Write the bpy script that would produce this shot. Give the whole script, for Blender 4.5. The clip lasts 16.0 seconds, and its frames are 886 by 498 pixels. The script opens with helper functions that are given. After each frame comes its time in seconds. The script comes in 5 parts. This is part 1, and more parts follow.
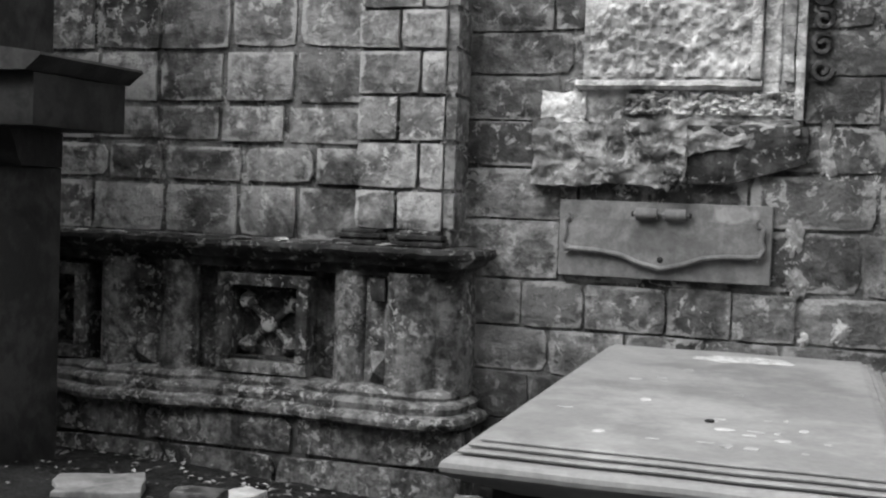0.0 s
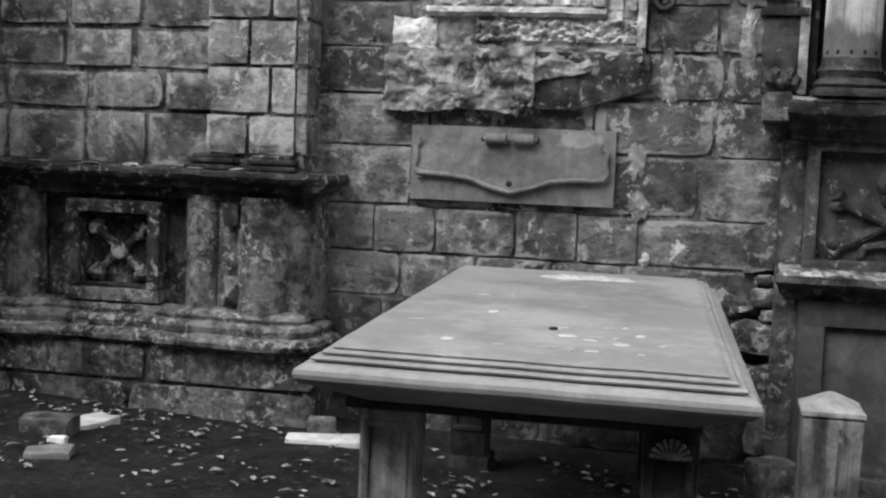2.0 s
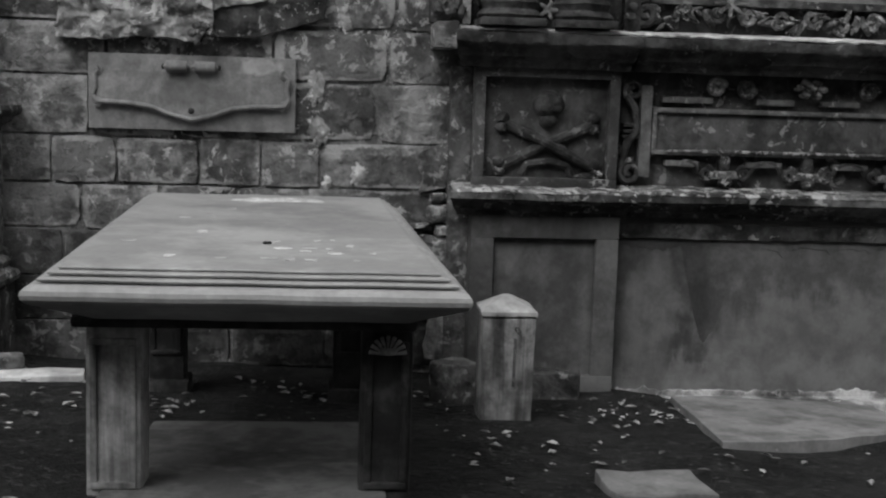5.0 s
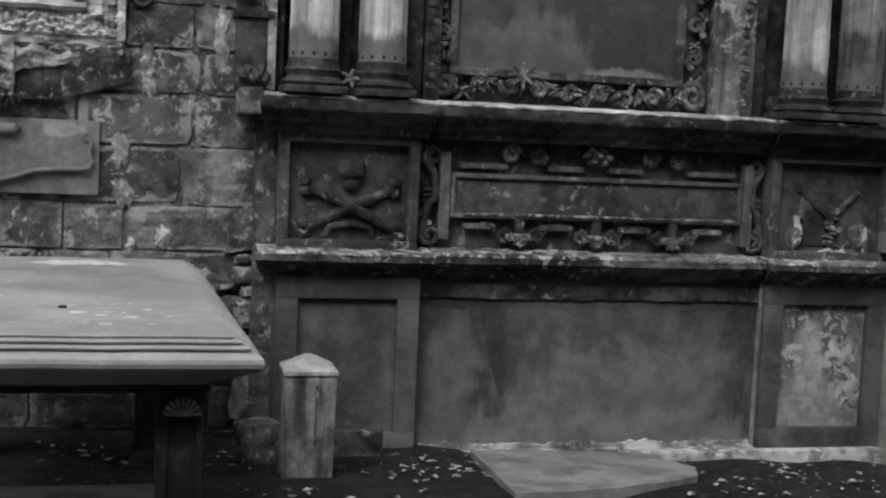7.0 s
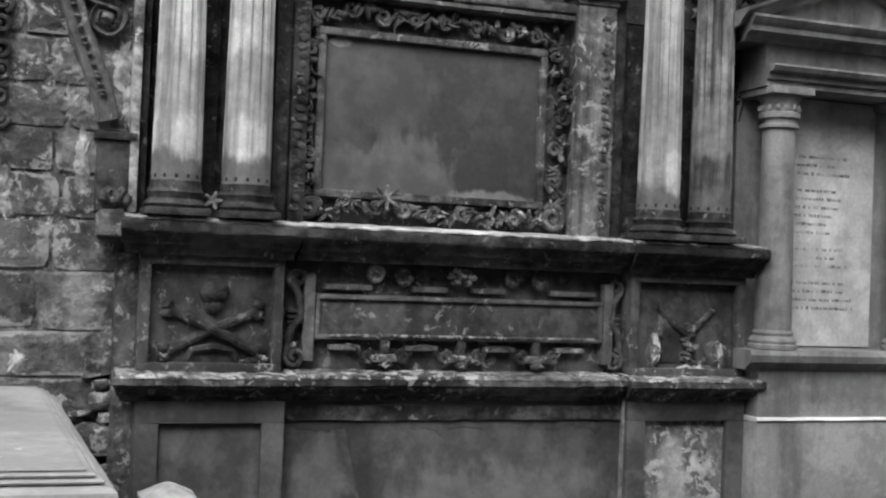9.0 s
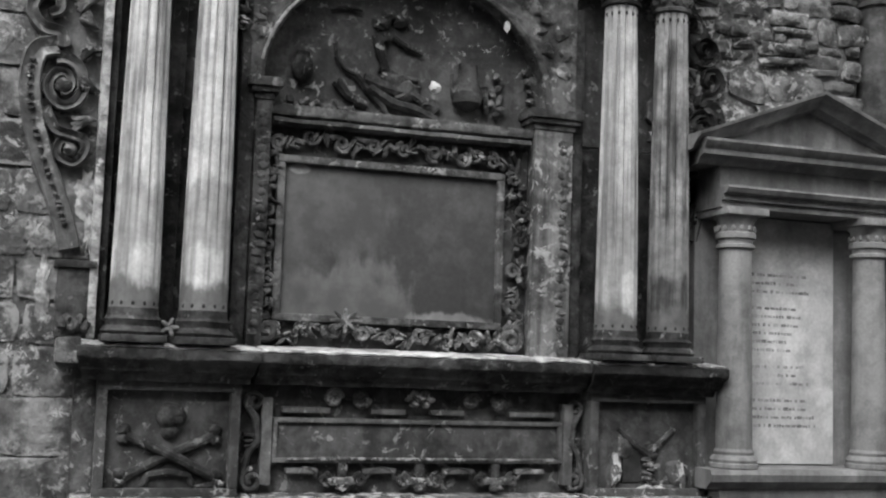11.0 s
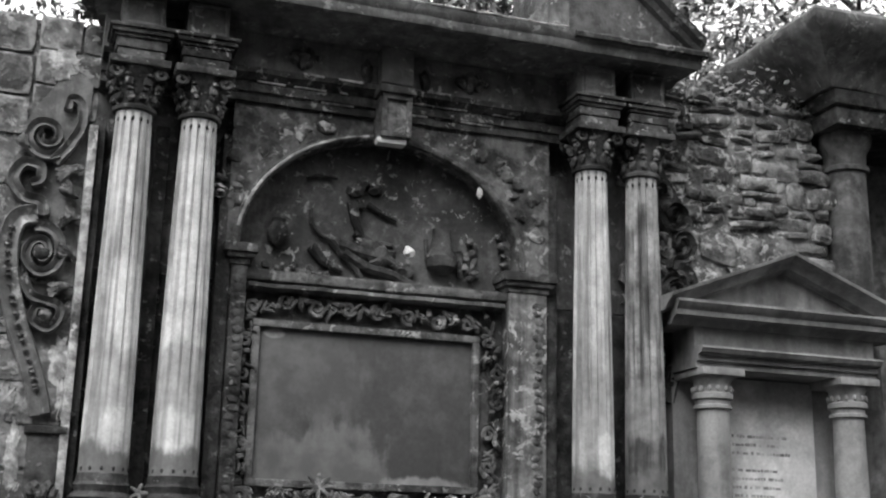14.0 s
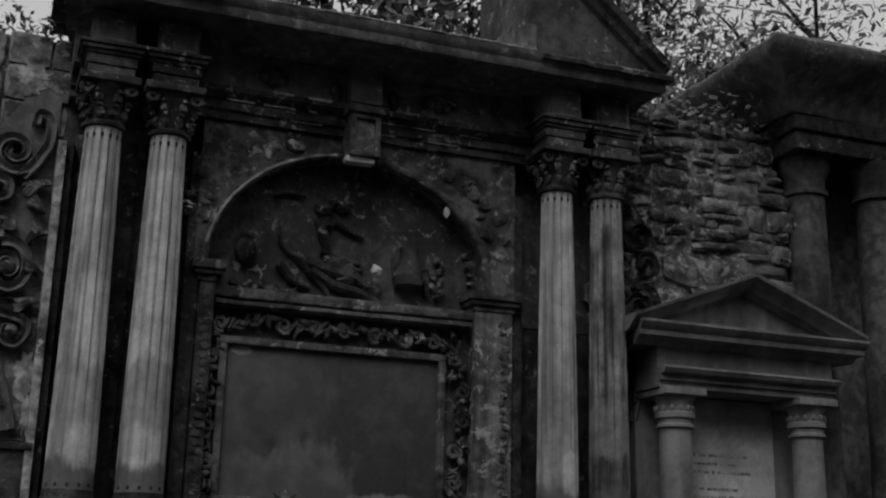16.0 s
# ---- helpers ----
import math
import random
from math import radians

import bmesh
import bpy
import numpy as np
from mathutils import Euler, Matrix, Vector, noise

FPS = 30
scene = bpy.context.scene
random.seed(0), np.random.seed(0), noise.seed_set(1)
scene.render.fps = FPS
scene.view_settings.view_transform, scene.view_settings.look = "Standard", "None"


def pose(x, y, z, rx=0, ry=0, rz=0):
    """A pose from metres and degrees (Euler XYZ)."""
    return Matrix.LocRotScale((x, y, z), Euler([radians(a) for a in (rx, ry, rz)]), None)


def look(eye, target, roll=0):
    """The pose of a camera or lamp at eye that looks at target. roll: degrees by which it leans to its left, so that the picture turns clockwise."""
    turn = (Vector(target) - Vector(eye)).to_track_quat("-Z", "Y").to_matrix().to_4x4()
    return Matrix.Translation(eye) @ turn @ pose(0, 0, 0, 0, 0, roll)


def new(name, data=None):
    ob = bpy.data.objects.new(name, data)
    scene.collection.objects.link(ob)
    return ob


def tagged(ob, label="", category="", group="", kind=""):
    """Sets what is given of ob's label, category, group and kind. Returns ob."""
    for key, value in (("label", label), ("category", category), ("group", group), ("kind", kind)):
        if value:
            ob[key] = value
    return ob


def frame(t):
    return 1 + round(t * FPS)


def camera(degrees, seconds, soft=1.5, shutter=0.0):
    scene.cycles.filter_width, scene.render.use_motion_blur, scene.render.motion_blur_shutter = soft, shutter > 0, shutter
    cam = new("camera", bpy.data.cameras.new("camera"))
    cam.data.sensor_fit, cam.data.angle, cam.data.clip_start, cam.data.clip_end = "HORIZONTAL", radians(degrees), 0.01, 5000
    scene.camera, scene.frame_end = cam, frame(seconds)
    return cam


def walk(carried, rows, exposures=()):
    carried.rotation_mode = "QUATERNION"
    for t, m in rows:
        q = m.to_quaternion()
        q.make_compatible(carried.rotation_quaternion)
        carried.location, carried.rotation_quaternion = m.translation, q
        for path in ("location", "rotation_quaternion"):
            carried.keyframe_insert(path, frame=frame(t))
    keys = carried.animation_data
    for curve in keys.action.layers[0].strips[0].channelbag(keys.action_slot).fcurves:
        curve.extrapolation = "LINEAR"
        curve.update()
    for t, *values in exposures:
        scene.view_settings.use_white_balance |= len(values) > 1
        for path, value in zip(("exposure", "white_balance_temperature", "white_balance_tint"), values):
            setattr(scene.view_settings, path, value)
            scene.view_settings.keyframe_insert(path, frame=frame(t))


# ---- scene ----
cam = camera(40.0, 16.0, soft=2.2)
PATH = [
    (0, (0.835, -2.744, 1.482), (0.196, -0.851, 1.388), 2.0),
    (0.5, (0.869, -2.736, 1.461), (0.279, -0.829, 1.347), 2.0),
    (1, (0.872, -2.76, 1.438), (0.342, -0.836, 1.307), 2.1),
    (1.5, (0.873, -2.766, 1.418), (0.401, -0.828, 1.265), 2.1),
    (2, (0.866, -2.809, 1.415), (0.461, -0.859, 1.233), 2.2),
    (2.5, (0.84, -2.856, 1.408), (0.517, -0.893, 1.198), 2.0),
    (3, (0.791, -2.896, 1.397), (0.566, -0.923, 1.158), 1.8),
    (3.5, (0.753, -2.987, 1.396), (0.63, -1.009, 1.13), 1.9),
    (4, (0.665, -2.926, 1.358), (0.658, -0.944, 1.087), 1.8),
    (6.5, (0.729, -3.175, 1.393), (1.126, -1.225, 1.191), 2.4),
    (7, (0.738, -3.169, 1.401), (1.208, -1.231, 1.242), 2.5),
    (7.5, (0.7, -3.141, 1.401), (1.251, -1.221, 1.294), 2.5),
    (8, (0.736, -3.17, 1.405), (1.329, -1.261, 1.349), 2.4),
    (8.5, (0.773, -3.198, 1.422), (1.398, -1.298, 1.412), 2.3),
    (9, (0.759, -3.187, 1.427), (1.426, -1.302, 1.466), 2.2),
    (11.5, (0.994, -3.376, 1.566), (1.634, -1.497, 1.812), 1.8),
    (12, (1.012, -3.382, 1.545), (1.648, -1.51, 1.848), 1.7),
    (12.5, (1.04, -3.4, 1.531), (1.668, -1.535, 1.89), 1.6),
    (13, (1.055, -3.399, 1.497), (1.68, -1.545, 1.912), 1.4),
    (13.5, (1.087, -3.411, 1.463), (1.703, -1.565, 1.924), 1.3),
    (14, (1.071, -3.415, 1.476), (1.693, -1.577, 1.961), 1.3),
    (14.5, (1.05, -3.424, 1.495), (1.68, -1.593, 1.992), 1.3),
    (15, (1.028, -3.429, 1.49), (1.668, -1.604, 1.998), 1.3),
    (15.5, (1.008, -3.424, 1.476), (1.67, -1.608, 1.991), 1.3),
    (16, (1.014, -3.441, 1.452), (1.697, -1.634, 1.972), 1.3),
]

walk(cam, [(t, look(eye, target, roll)) for t, eye, target, roll in PATH],
     exposures=[(0.0, 0.68), (2.0, 0.62), (3.0, 0.42), (3.5, 0.28), (4.2, 0.2), (6.3, 0.2), (7.0, 0.3), (9.0, 0.85), (12.5, 1.0), (13.5, 1.15), (14.5, 0.55), (15.2, -0.3), (16.0, -0.9)])

# ---- light: overcast sky, black and white film ----
world = bpy.data.worlds.new("sky")
scene.world = world
world.use_nodes = True
wn, wl = world.node_tree.nodes, world.node_tree.links
sky = wn.new("ShaderNodeTexSky")
sky.sky_type, sky.sun_disc = "NISHITA", False
sky.sun_elevation, sky.sun_rotation = radians(52), radians(215)
sky.dust_density = 4.0
grey = wn.new("ShaderNodeRGBToBW")
wl.new(sky.outputs[0], grey.inputs[0])
cloud = wn.new("ShaderNodeMath")
cloud.operation = "MULTIPLY_ADD"
cloud.inputs[1].default_value, cloud.inputs[2].default_value = 0.35, 5.6
wl.new(grey.outputs[0], cloud.inputs[0])
wl.new(cloud.outputs[0], wn["Background"].inputs[0])
wn["Background"].inputs[1].default_value = 0.15
sun_data = bpy.data.lights.new("sun", "SUN")
sun_data.energy, sun_data.angle = 1.5, radians(30)
sun = new("sun", sun_data)
sun.matrix_world = look((-3.4, -5.0, 9.2), (1, 1, 1))


# ---- materials ----
def stone(name, lo, hi, lichen=0.0, lichen_value=0.5, scale=1.0, streak=0.0, rough=0.9, bump=0.5, stain=0.5, vary=0.25, gloss=0.25, grain=9.0, washed=0.0, rim=0.0, blooms=()):
    m = bpy.data.materials.new(name)
    m.use_nodes = True
    n, l = m.node_tree.nodes, m.node_tree.links
    b = n["Principled BSDF"]
    b.inputs["Roughness"].default_value = rough
    b.inputs["Specular IOR Level"].default_value = gloss
    geo = n.new("ShaderNodeNewGeometry")

    def noise_tex(sc, detail=8.0, r=0.6, vec=None, dist=0.0):
        t = n.new("ShaderNodeTexNoise")
        t.inputs["Scale"].default_value, t.inputs["Detail"].default_value = sc * scale, detail
        t.inputs["Roughness"].default_value, t.inputs["Distortion"].default_value = r, dist
        l.new(vec or geo.outputs["Position"], t.inputs["Vector"])
        return t.outputs["Fac"]

    def ramp(src, a, c, va, vc):
        r = n.new("ShaderNodeMapRange")
        r.interpolation_type = "SMOOTHSTEP"
        l.new(src, r.inputs[0])
        for k, v in zip((1, 2, 3, 4), (a, c, va, vc)):
            r.inputs[k].default_value = v
        return r.outputs[0]

    def mth(op, a, c):
        q = n.new("ShaderNodeMath")
        q.operation = op
        for k, v in enumerate((a, c)):
            if isinstance(v, (int, float)):
                q.inputs[k].default_value = v
            else:
                l.new(v, q.inputs[k])
        return q.outputs[0]

    def mixv(f, a, c):
        q = n.new("ShaderNodeMix")
        for k, v in ((0, f), (2, a), (3, c)):
            if isinstance(v, (int, float)):
                q.inputs[k].default_value = v
            else:
                l.new(v, q.inputs[k])
        return q.outputs[0]

    n1, n2, n3 = noise_tex(3.1), noise_tex(15.0, 9), noise_tex(75.0, 6, 0.7)
    v = ramp(mth("ADD", mth("MULTIPLY", n1, 0.55), mth("MULTIPLY", n2, 0.45)), 0.42, 0.58, lo, hi)
    v = mth("MULTIPLY", v, ramp(n3, 0.35, 0.65, 0.92, 1.08))
    info = n.new("ShaderNodeObjectInfo")
    v = mth("MULTIPLY", v, ramp(info.outputs["Random"], 0, 1, 1 - vary, 1 + vary))
    if stain:
        v = mth("MULTIPLY", v, ramp(noise_tex(1.7, 10, 0.65, dist=0.6), 0.49, 0.60, 1.0, 1 - stain))
    if streak:
        mp = n.new("ShaderNodeMapping")
        mp.inputs["Scale"].default_value = (grain, grain, 0.7)
        l.new(geo.outputs["Position"], mp.inputs[0])
        v = mth("MULTIPLY", v, ramp(noise_tex(1.0, 6, 0.6, mp.outputs[0]), 0.42, 0.66, 1.0, 1 - streak))
    if washed:
        wp = n.new("ShaderNodeMapping")
        wp.inputs["Scale"].default_value = (5.0, 5.0, 2.6)
        l.new(geo.outputs["Position"], wp.inputs[0])
        v = mth("MULTIPLY", v, ramp(noise_tex(0.9, 5, 0.55, wp.outputs[0]), 0.44, 0.58, 1.0, 1 - washed))
    if lichen:
        f = ramp(noise_tex(17.0, 8, 0.68, dist=0.5), 0.60 - lichen * 0.11, 0.635 - lichen * 0.11, 0.0, 0.9)
        f = mth("MULTIPLY", f, ramp(noise_tex(2.6, 5, 0.6), 0.40, 0.56, 0.1, 1.0))
        v = mixv(f, v, mth("MULTIPLY", lichen_value, ramp(n2, 0.35, 0.65, 0.7, 1.15)))
    if rim:
        # flaked, lichened arrises of a squared block
        tc = n.new("ShaderNodeTexCoord")
        sp = n.new("ShaderNodeSeparateXYZ")
        l.new(tc.outputs["Object"], sp.inputs[0])
        far_out = mth("MAXIMUM", mth("ABSOLUTE", sp.outputs[0], 0), mth("ABSOLUTE", sp.outputs[2], 0))
        f = ramp(mth("ADD", far_out, mth("MULTIPLY", mth("SUBTRACT", noise_tex(9.0, 6, 0.65), 0.5), 0.5)), 0.39, 0.45, 0.0, rim)
        f = mth("MULTIPLY", f, ramp(noise_tex(4.3, 4, 0.6), 0.44, 0.56, 0.0, 1.0))
        v = mixv(f, v, mth("MULTIPLY", lichen_value, 0.95))
    if blooms:
        # water marks and other tone patches with ragged outlines: (x, z, half width, half height, value, strength)
        sp = n.new("ShaderNodeSeparateXYZ")
        l.new(geo.outputs["Position"], sp.inputs[0])
        mp = n.new("ShaderNodeMapping")
        mp.inputs["Scale"].default_value = (9.0, 9.0, 2.5)
        l.new(geo.outputs["Position"], mp.inputs[0])
        ragged = mth("ADD", mth("MULTIPLY", mth("SUBTRACT", noise_tex(1.0 / scale, 5, 0.6, mp.outputs[0]), 0.5), 1.5), mth("MULTIPLY", mth("SUBTRACT", noise_tex(14.0 / scale, 6, 0.6), 0.5), 0.6))
        for bx, bz, rx, rz, bv, bs in blooms:
            dx = mth("MULTIPLY", mth("SUBTRACT", sp.outputs[0], bx), 1.0 / rx)
            dz = mth("MULTIPLY", mth("SUBTRACT", sp.outputs[2], bz), 1.0 / rz)
            d = mth("ADD", mth("SQRT", mth("ADD", mth("MULTIPLY", dx, dx), mth("MULTIPLY", dz, dz)), 0), ragged)
            v = mixv(ramp(d, 0.72, 1.1, bs, 0.0), v, mth("MULTIPLY", bv, ramp(n2, 0.35, 0.65, 0.8, 1.2)))
    comb = n.new("ShaderNodeCombineColor")
    for k in range(3):
        l.new(v, comb.inputs[k])
    l.new(comb.outputs[0], b.inputs["Base Color"])
    bp = n.new("ShaderNodeBump")
    bp.inputs["Strength"].default_value, bp.inputs["Distance"].default_value = bump, 0.03
    h = mth("ADD", mth("MULTIPLY", n2, 1.0), mth("MULTIPLY", n3, 0.14))
    l.new(h, bp.inputs["Height"])
    l.new(bp.outputs[0], b.inputs["Normal"])
    return m


M_ASH = stone("ashlar_stone", 0.075, 0.21, lichen=0.42, lichen_value=0.37, bump=1.0, stain=0.55, vary=0.33, rim=0.7)
M_ASH_DARK = stone("dark_footing_stone", 0.025, 0.075, lichen=0.35, lichen_value=0.2, bump=0.8, stain=0.5, vary=0.3, rim=0.4)
M_PALE = stone("pale_ashlar", 0.11, 0.30, lichen=0.5, lichen_value=0.5, bump=0.9, stain=0.65, vary=0.42, rim=0.75)
M_MORTAR = stone("dark_mortar", 0.06, 0.2, lichen=0.6, lichen_value=0.42, bump=1.0)
M_RUBBLE = stone("rubble_stone", 0.05, 0.16, lichen=0.5, lichen_value=0.36, bump=1.0, vary=0.35, rim=0.7)
M_PLINTH = stone("sooty_plinth_stone", 0.05, 0.18, lichen=0.6, lichen_value=0.38, streak=0.5, grain=9.0, bump=0.8, stain=0.55, scale=1.6)
M_SOOT = stone("soot_black_stone", 0.018, 0.068, lichen=0.12, lichen_value=0.22, streak=0.3, bump=0.7, stain=0.5)
M_SOOTP = stone("soot_stone_worn", 0.03, 0.11, lichen=0.3, lichen_value=0.3, streak=0.4, bump=0.7)
M_DADO = stone("stained_dado", 0.075, 0.125, streak=0.35, grain=4.0, bump=0.25, stain=0.3, scale=0.6, blooms=((2.75, 0.02, 1.3, 0.2, 0.17, 0.8), (2.95, 0.2, 0.75, 0.36, 0.135, 0.7), (2.1, 0.3, 0.16, 0.4, 0.12, 0.6)))
M_DRIP = stone("drip_stained_dado", 0.06, 0.11, streak=0.5, grain=4.0, bump=0.3, stain=0.3, scale=0.6, vary=0.02)
M_CHIP = stone("pale_chipped_stone", 0.38, 0.55, bump=0.7, stain=0.3)
M_LEDGE = stone("lichened_ledge", 0.05, 0.16, lichen=0.9, lichen_value=0.45, bump=1.0)
M_FLAKE = stone("flaking_dado", 0.07, 0.16, lichen=0.85, lichen_value=0.42, streak=0.4, grain=5.0, bump=0.5, stain=0.3, blooms=((3.9, 0.12, 0.35, 0.25, 0.24, 0.8), (3.93, 0.5, 0.08, 0.2, 0.3, 0.7)))
M_CRUST = stone("pale_lichen_crust", 0.16, 0.5, lichen=0.5, lichen_value=0.55, bump=1.0, stain=0.6)
# Full-width blooms change the shaft tone at foot, z 2.2 and neck; foot darkest.
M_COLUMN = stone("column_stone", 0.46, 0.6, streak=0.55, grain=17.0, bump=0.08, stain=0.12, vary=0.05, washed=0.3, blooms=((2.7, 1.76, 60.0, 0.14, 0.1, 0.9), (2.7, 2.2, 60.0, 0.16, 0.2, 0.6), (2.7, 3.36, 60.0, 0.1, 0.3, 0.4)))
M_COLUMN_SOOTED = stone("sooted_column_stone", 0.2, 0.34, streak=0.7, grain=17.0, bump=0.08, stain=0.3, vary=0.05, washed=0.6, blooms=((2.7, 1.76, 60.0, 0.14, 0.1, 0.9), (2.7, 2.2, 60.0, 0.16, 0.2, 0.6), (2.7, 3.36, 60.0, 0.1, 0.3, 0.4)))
M_CORBEL = stone("broken_corbel_stone", 0.15, 0.36, lichen=0.6, lichen_value=0.4, bump=0.9, stain=0.5, vary=0.02)
M_SPECK = stone("patchy_white_crust", 0.5, 0.8, lichen=0.3, lichen_value=0.4, scale=2.5, bump=0.8, stain=0.25)
M_PANEL = stone("sooted_panel_stone", 0.05, 0.10, lichen=0.18, lichen_value=0.24, streak=0.3, bump=0.5, stain=0.35, vary=0.05)
# Soot stone lightened: pale haze over the upper parts is put in here.
M_HIGH = stone("lightened_soot_stone", 0.10, 0.18, lichen=0.2, lichen_value=0.3, streak=0.35, bump=0.4, stain=0.4, vary=0.1)
M_MARBLE = stone("weathered_marble", 0.28, 0.60, lichen=0.7, lichen_value=0.68, bump=1.0, stain=0.35)
M_WHITE = stone("white_stone", 0.62, 0.78, bump=0.5, stain=0.15)
M_SLAB = stone("smooth_slab", 0.235, 0.325, scale=0.6, bump=0.04, stain=0.18, rough=0.46, gloss=0.4, vary=0.02)
# Legs and rail: the shade under the slab is put into this colour.
M_LEG_SHADE = stone("shaded_leg_stone", 0.012, 0.045, streak=0.5, bump=0.4)
# Paving below the table: its shade is put into the darker tone.
M_PAVE = stone("shaded_paving", 0.06, 0.11, bump=0.3, stain=0.4)
M_PILASTER = stone("flaking_pilaster", 0.07, 0.17, lichen=0.55, lichen_value=0.34, streak=0.6, grain=16.0, bump=0.5, stain=0.3)
# Front left leg: the leg stone again, coloured as lit.
M_LIT = stone("lit_leg_stone", 0.17, 0.3, streak=0.65, grain=14.0, bump=0.3)
M_PLAQUE = stone("plaque_stone", 0.18, 0.26, streak=0.2, bump=0.25, stain=0.25, vary=0.02, blooms=((0.07, 1.33, 0.13, 0.1, 0.11, 0.75), (0.38, 1.43, 0.1, 0.04, 0.32, 0.6)))
M_TABLET = stone("slate_tablet", 0.05, 0.08, scale=0.5, streak=0.25, grain=5.0, bump=0.12, stain=0.2, vary=0.02, rough=0.6, blooms=((2.5, 1.83, 0.27, 0.26, 0.125, 0.85), (2.25, 1.82, 0.28, 0.2, 0.115, 0.8), (2.95, 1.78, 0.25, 0.06, 0.26, 0.8), (2.17, 2.49, 0.06, 0.025, 0.3, 0.8), (2.35, 2.3, 0.3, 0.25, 0.085, 0.6)))
M_NB = stone("clean_sandstone", 0.17, 0.24, streak=0.4, grain=6.0, bump=0.15, stain=0.2, vary=0.05)
M_NBP = stone("inscribed_marble", 0.42, 0.6, streak=0.25, grain=5.0, bump=0.12, stain=0.25, scale=0.6, vary=0.02)
M_INK = stone("worn_letters", 0.16, 0.32, bump=0.1)
M_FAR = stone("smoked_sandstone", 0.06, 0.15, streak=0.35, bump=0.3, stain=0.45)
# Near-black for shade: the shadowed tomb, sockets, hollows and flute ends.
M_DARK = stone("shadow_black", 0.016, 0.036, bump=0.2, rough=0.6)
M_SOIL = stone("damp_soil", 0.004, 0.016, lichen=0.3, lichen_value=0.06, scale=1.8, bump=1.0)
M_LITTER = stone("dead_leaves", 0.10, 0.42, scale=2.0, bump=0.1)
M_LEAF = stone("leaf", 0.10, 0.26, scale=2.0, bump=0.1)
M_BARK = stone("bark", 0.04, 0.09, streak=0.4, bump=0.8)

# ---- builders ----
BASE = {}


def thing(name, at, label, category, group="", kind=""):
    ob = new(name)
    ob.location = at
    BASE[ob.name] = Vector(at)
    return tagged(ob, label, category, group, kind)


def mesh_of(bm, name, material, smooth=0.0):
    bmesh.ops.recalc_face_normals(bm, faces=bm.faces)
    me = bpy.data.meshes.new(name)
    bm.to_mesh(me)
    bm.free()
    me.materials.append(material)
    if smooth:
        me.shade_smooth()
        me.set_sharp_from_angle(angle=radians(smooth))
    return me


def part(name, bm, material, parent=None, label="", smooth=35.0):
    base = BASE.get(parent.name, Vector()) if parent else Vector()
    bmesh.ops.translate(bm, verts=bm.verts, vec=-base)
    ob = new(name, mesh_of(bm, name, material, smooth))
    if parent:
        ob.parent = parent
    BASE[ob.name] = base
    return tagged(ob, label)


def box(bm, x0, x1, y0, y1, z0, z1, bevel=0.0):
    r = bmesh.ops.create_cube(bm, size=1)
    vs = r["verts"]
    for v in vs:
        v.co = Vector((x0 + (v.co.x + 0.5) * (x1 - x0), y0 + (v.co.y + 0.5) * (y1 - y0), z0 + (v.co.z + 0.5) * (z1 - z0)))
    if bevel:
        es = list({e for v in vs for e in v.link_edges})
        bmesh.ops.bevel(bm, geom=es, offset=bevel, segments=2, affect="EDGES", profile=0.6)
    return bm


def B(*a, bevel=0.006):
    return box(bmesh.new(), *a, bevel=bevel)


def prism(bm, prof, x0, x1, miter0=0.0, miter1=0.0, steps=1):
    """A moulding: a (y, z) outline run along x. The mitres let projecting points run past the ends."""
    ys = [p[0] for p in prof]
    back = max(ys)
    rings = []
    for k in range(steps + 1):
        f = k / steps
        ring = []
        for y, z in prof:
            a, c = x0 - miter0 * (back - y), x1 + miter1 * (back - y)
            ring.append(bm.verts.new((a + (c - a) * f, y, z)))
        rings.append(ring)
    m = len(prof)
    for r0, r1 in zip(rings, rings[1:]):
        for i in range(m):
            bm.faces.new((r0[i], r0[(i + 1) % m], r1[(i + 1) % m], r1[i]))
    bm.faces.new(rings[0])
    bm.faces.new(rings[-1][::-1])
    return bm


def worn(bm, amount, size=9.0, seed=0.0):
    """Chips and wear: small pushes of every vertex by a smooth noise."""
    for v in bm.verts:
        v.co += noise.noise_vector(v.co * size + Vector((seed, 0, 0))) * amount
    return bm


def lathe(bm, cx, cy, prof, n=24, flutes=0, depth=0.0, fz=(0, 0)):
    rings = []
    for r, z in prof:
        ring = []
        for i in range(n):
            a = 2 * math.pi * i / n
            rr = r
            if flutes and fz[0] <= z <= fz[1]:
                rr -= depth * max(0.0, 1 - (abs((a * flutes / (2 * math.pi)) % 1.0 - 0.5) / 0.2) ** 2) * min(1.0, max(0.12, (z - 2.0) / 0.3))
            ring.append(bm.verts.new((cx + rr * math.cos(a), cy + rr * math.sin(a), z)))
        rings.append(ring)
    for r0, r1 in zip(rings, rings[1:]):
        for i in range(n):
            j = (i + 1) % n
            bm.faces.new((r0[i], r0[j], r1[j], r1[i]))
    bm.faces.new(rings[0][::-1])
    bm.faces.new(rings[-1])
    return bm


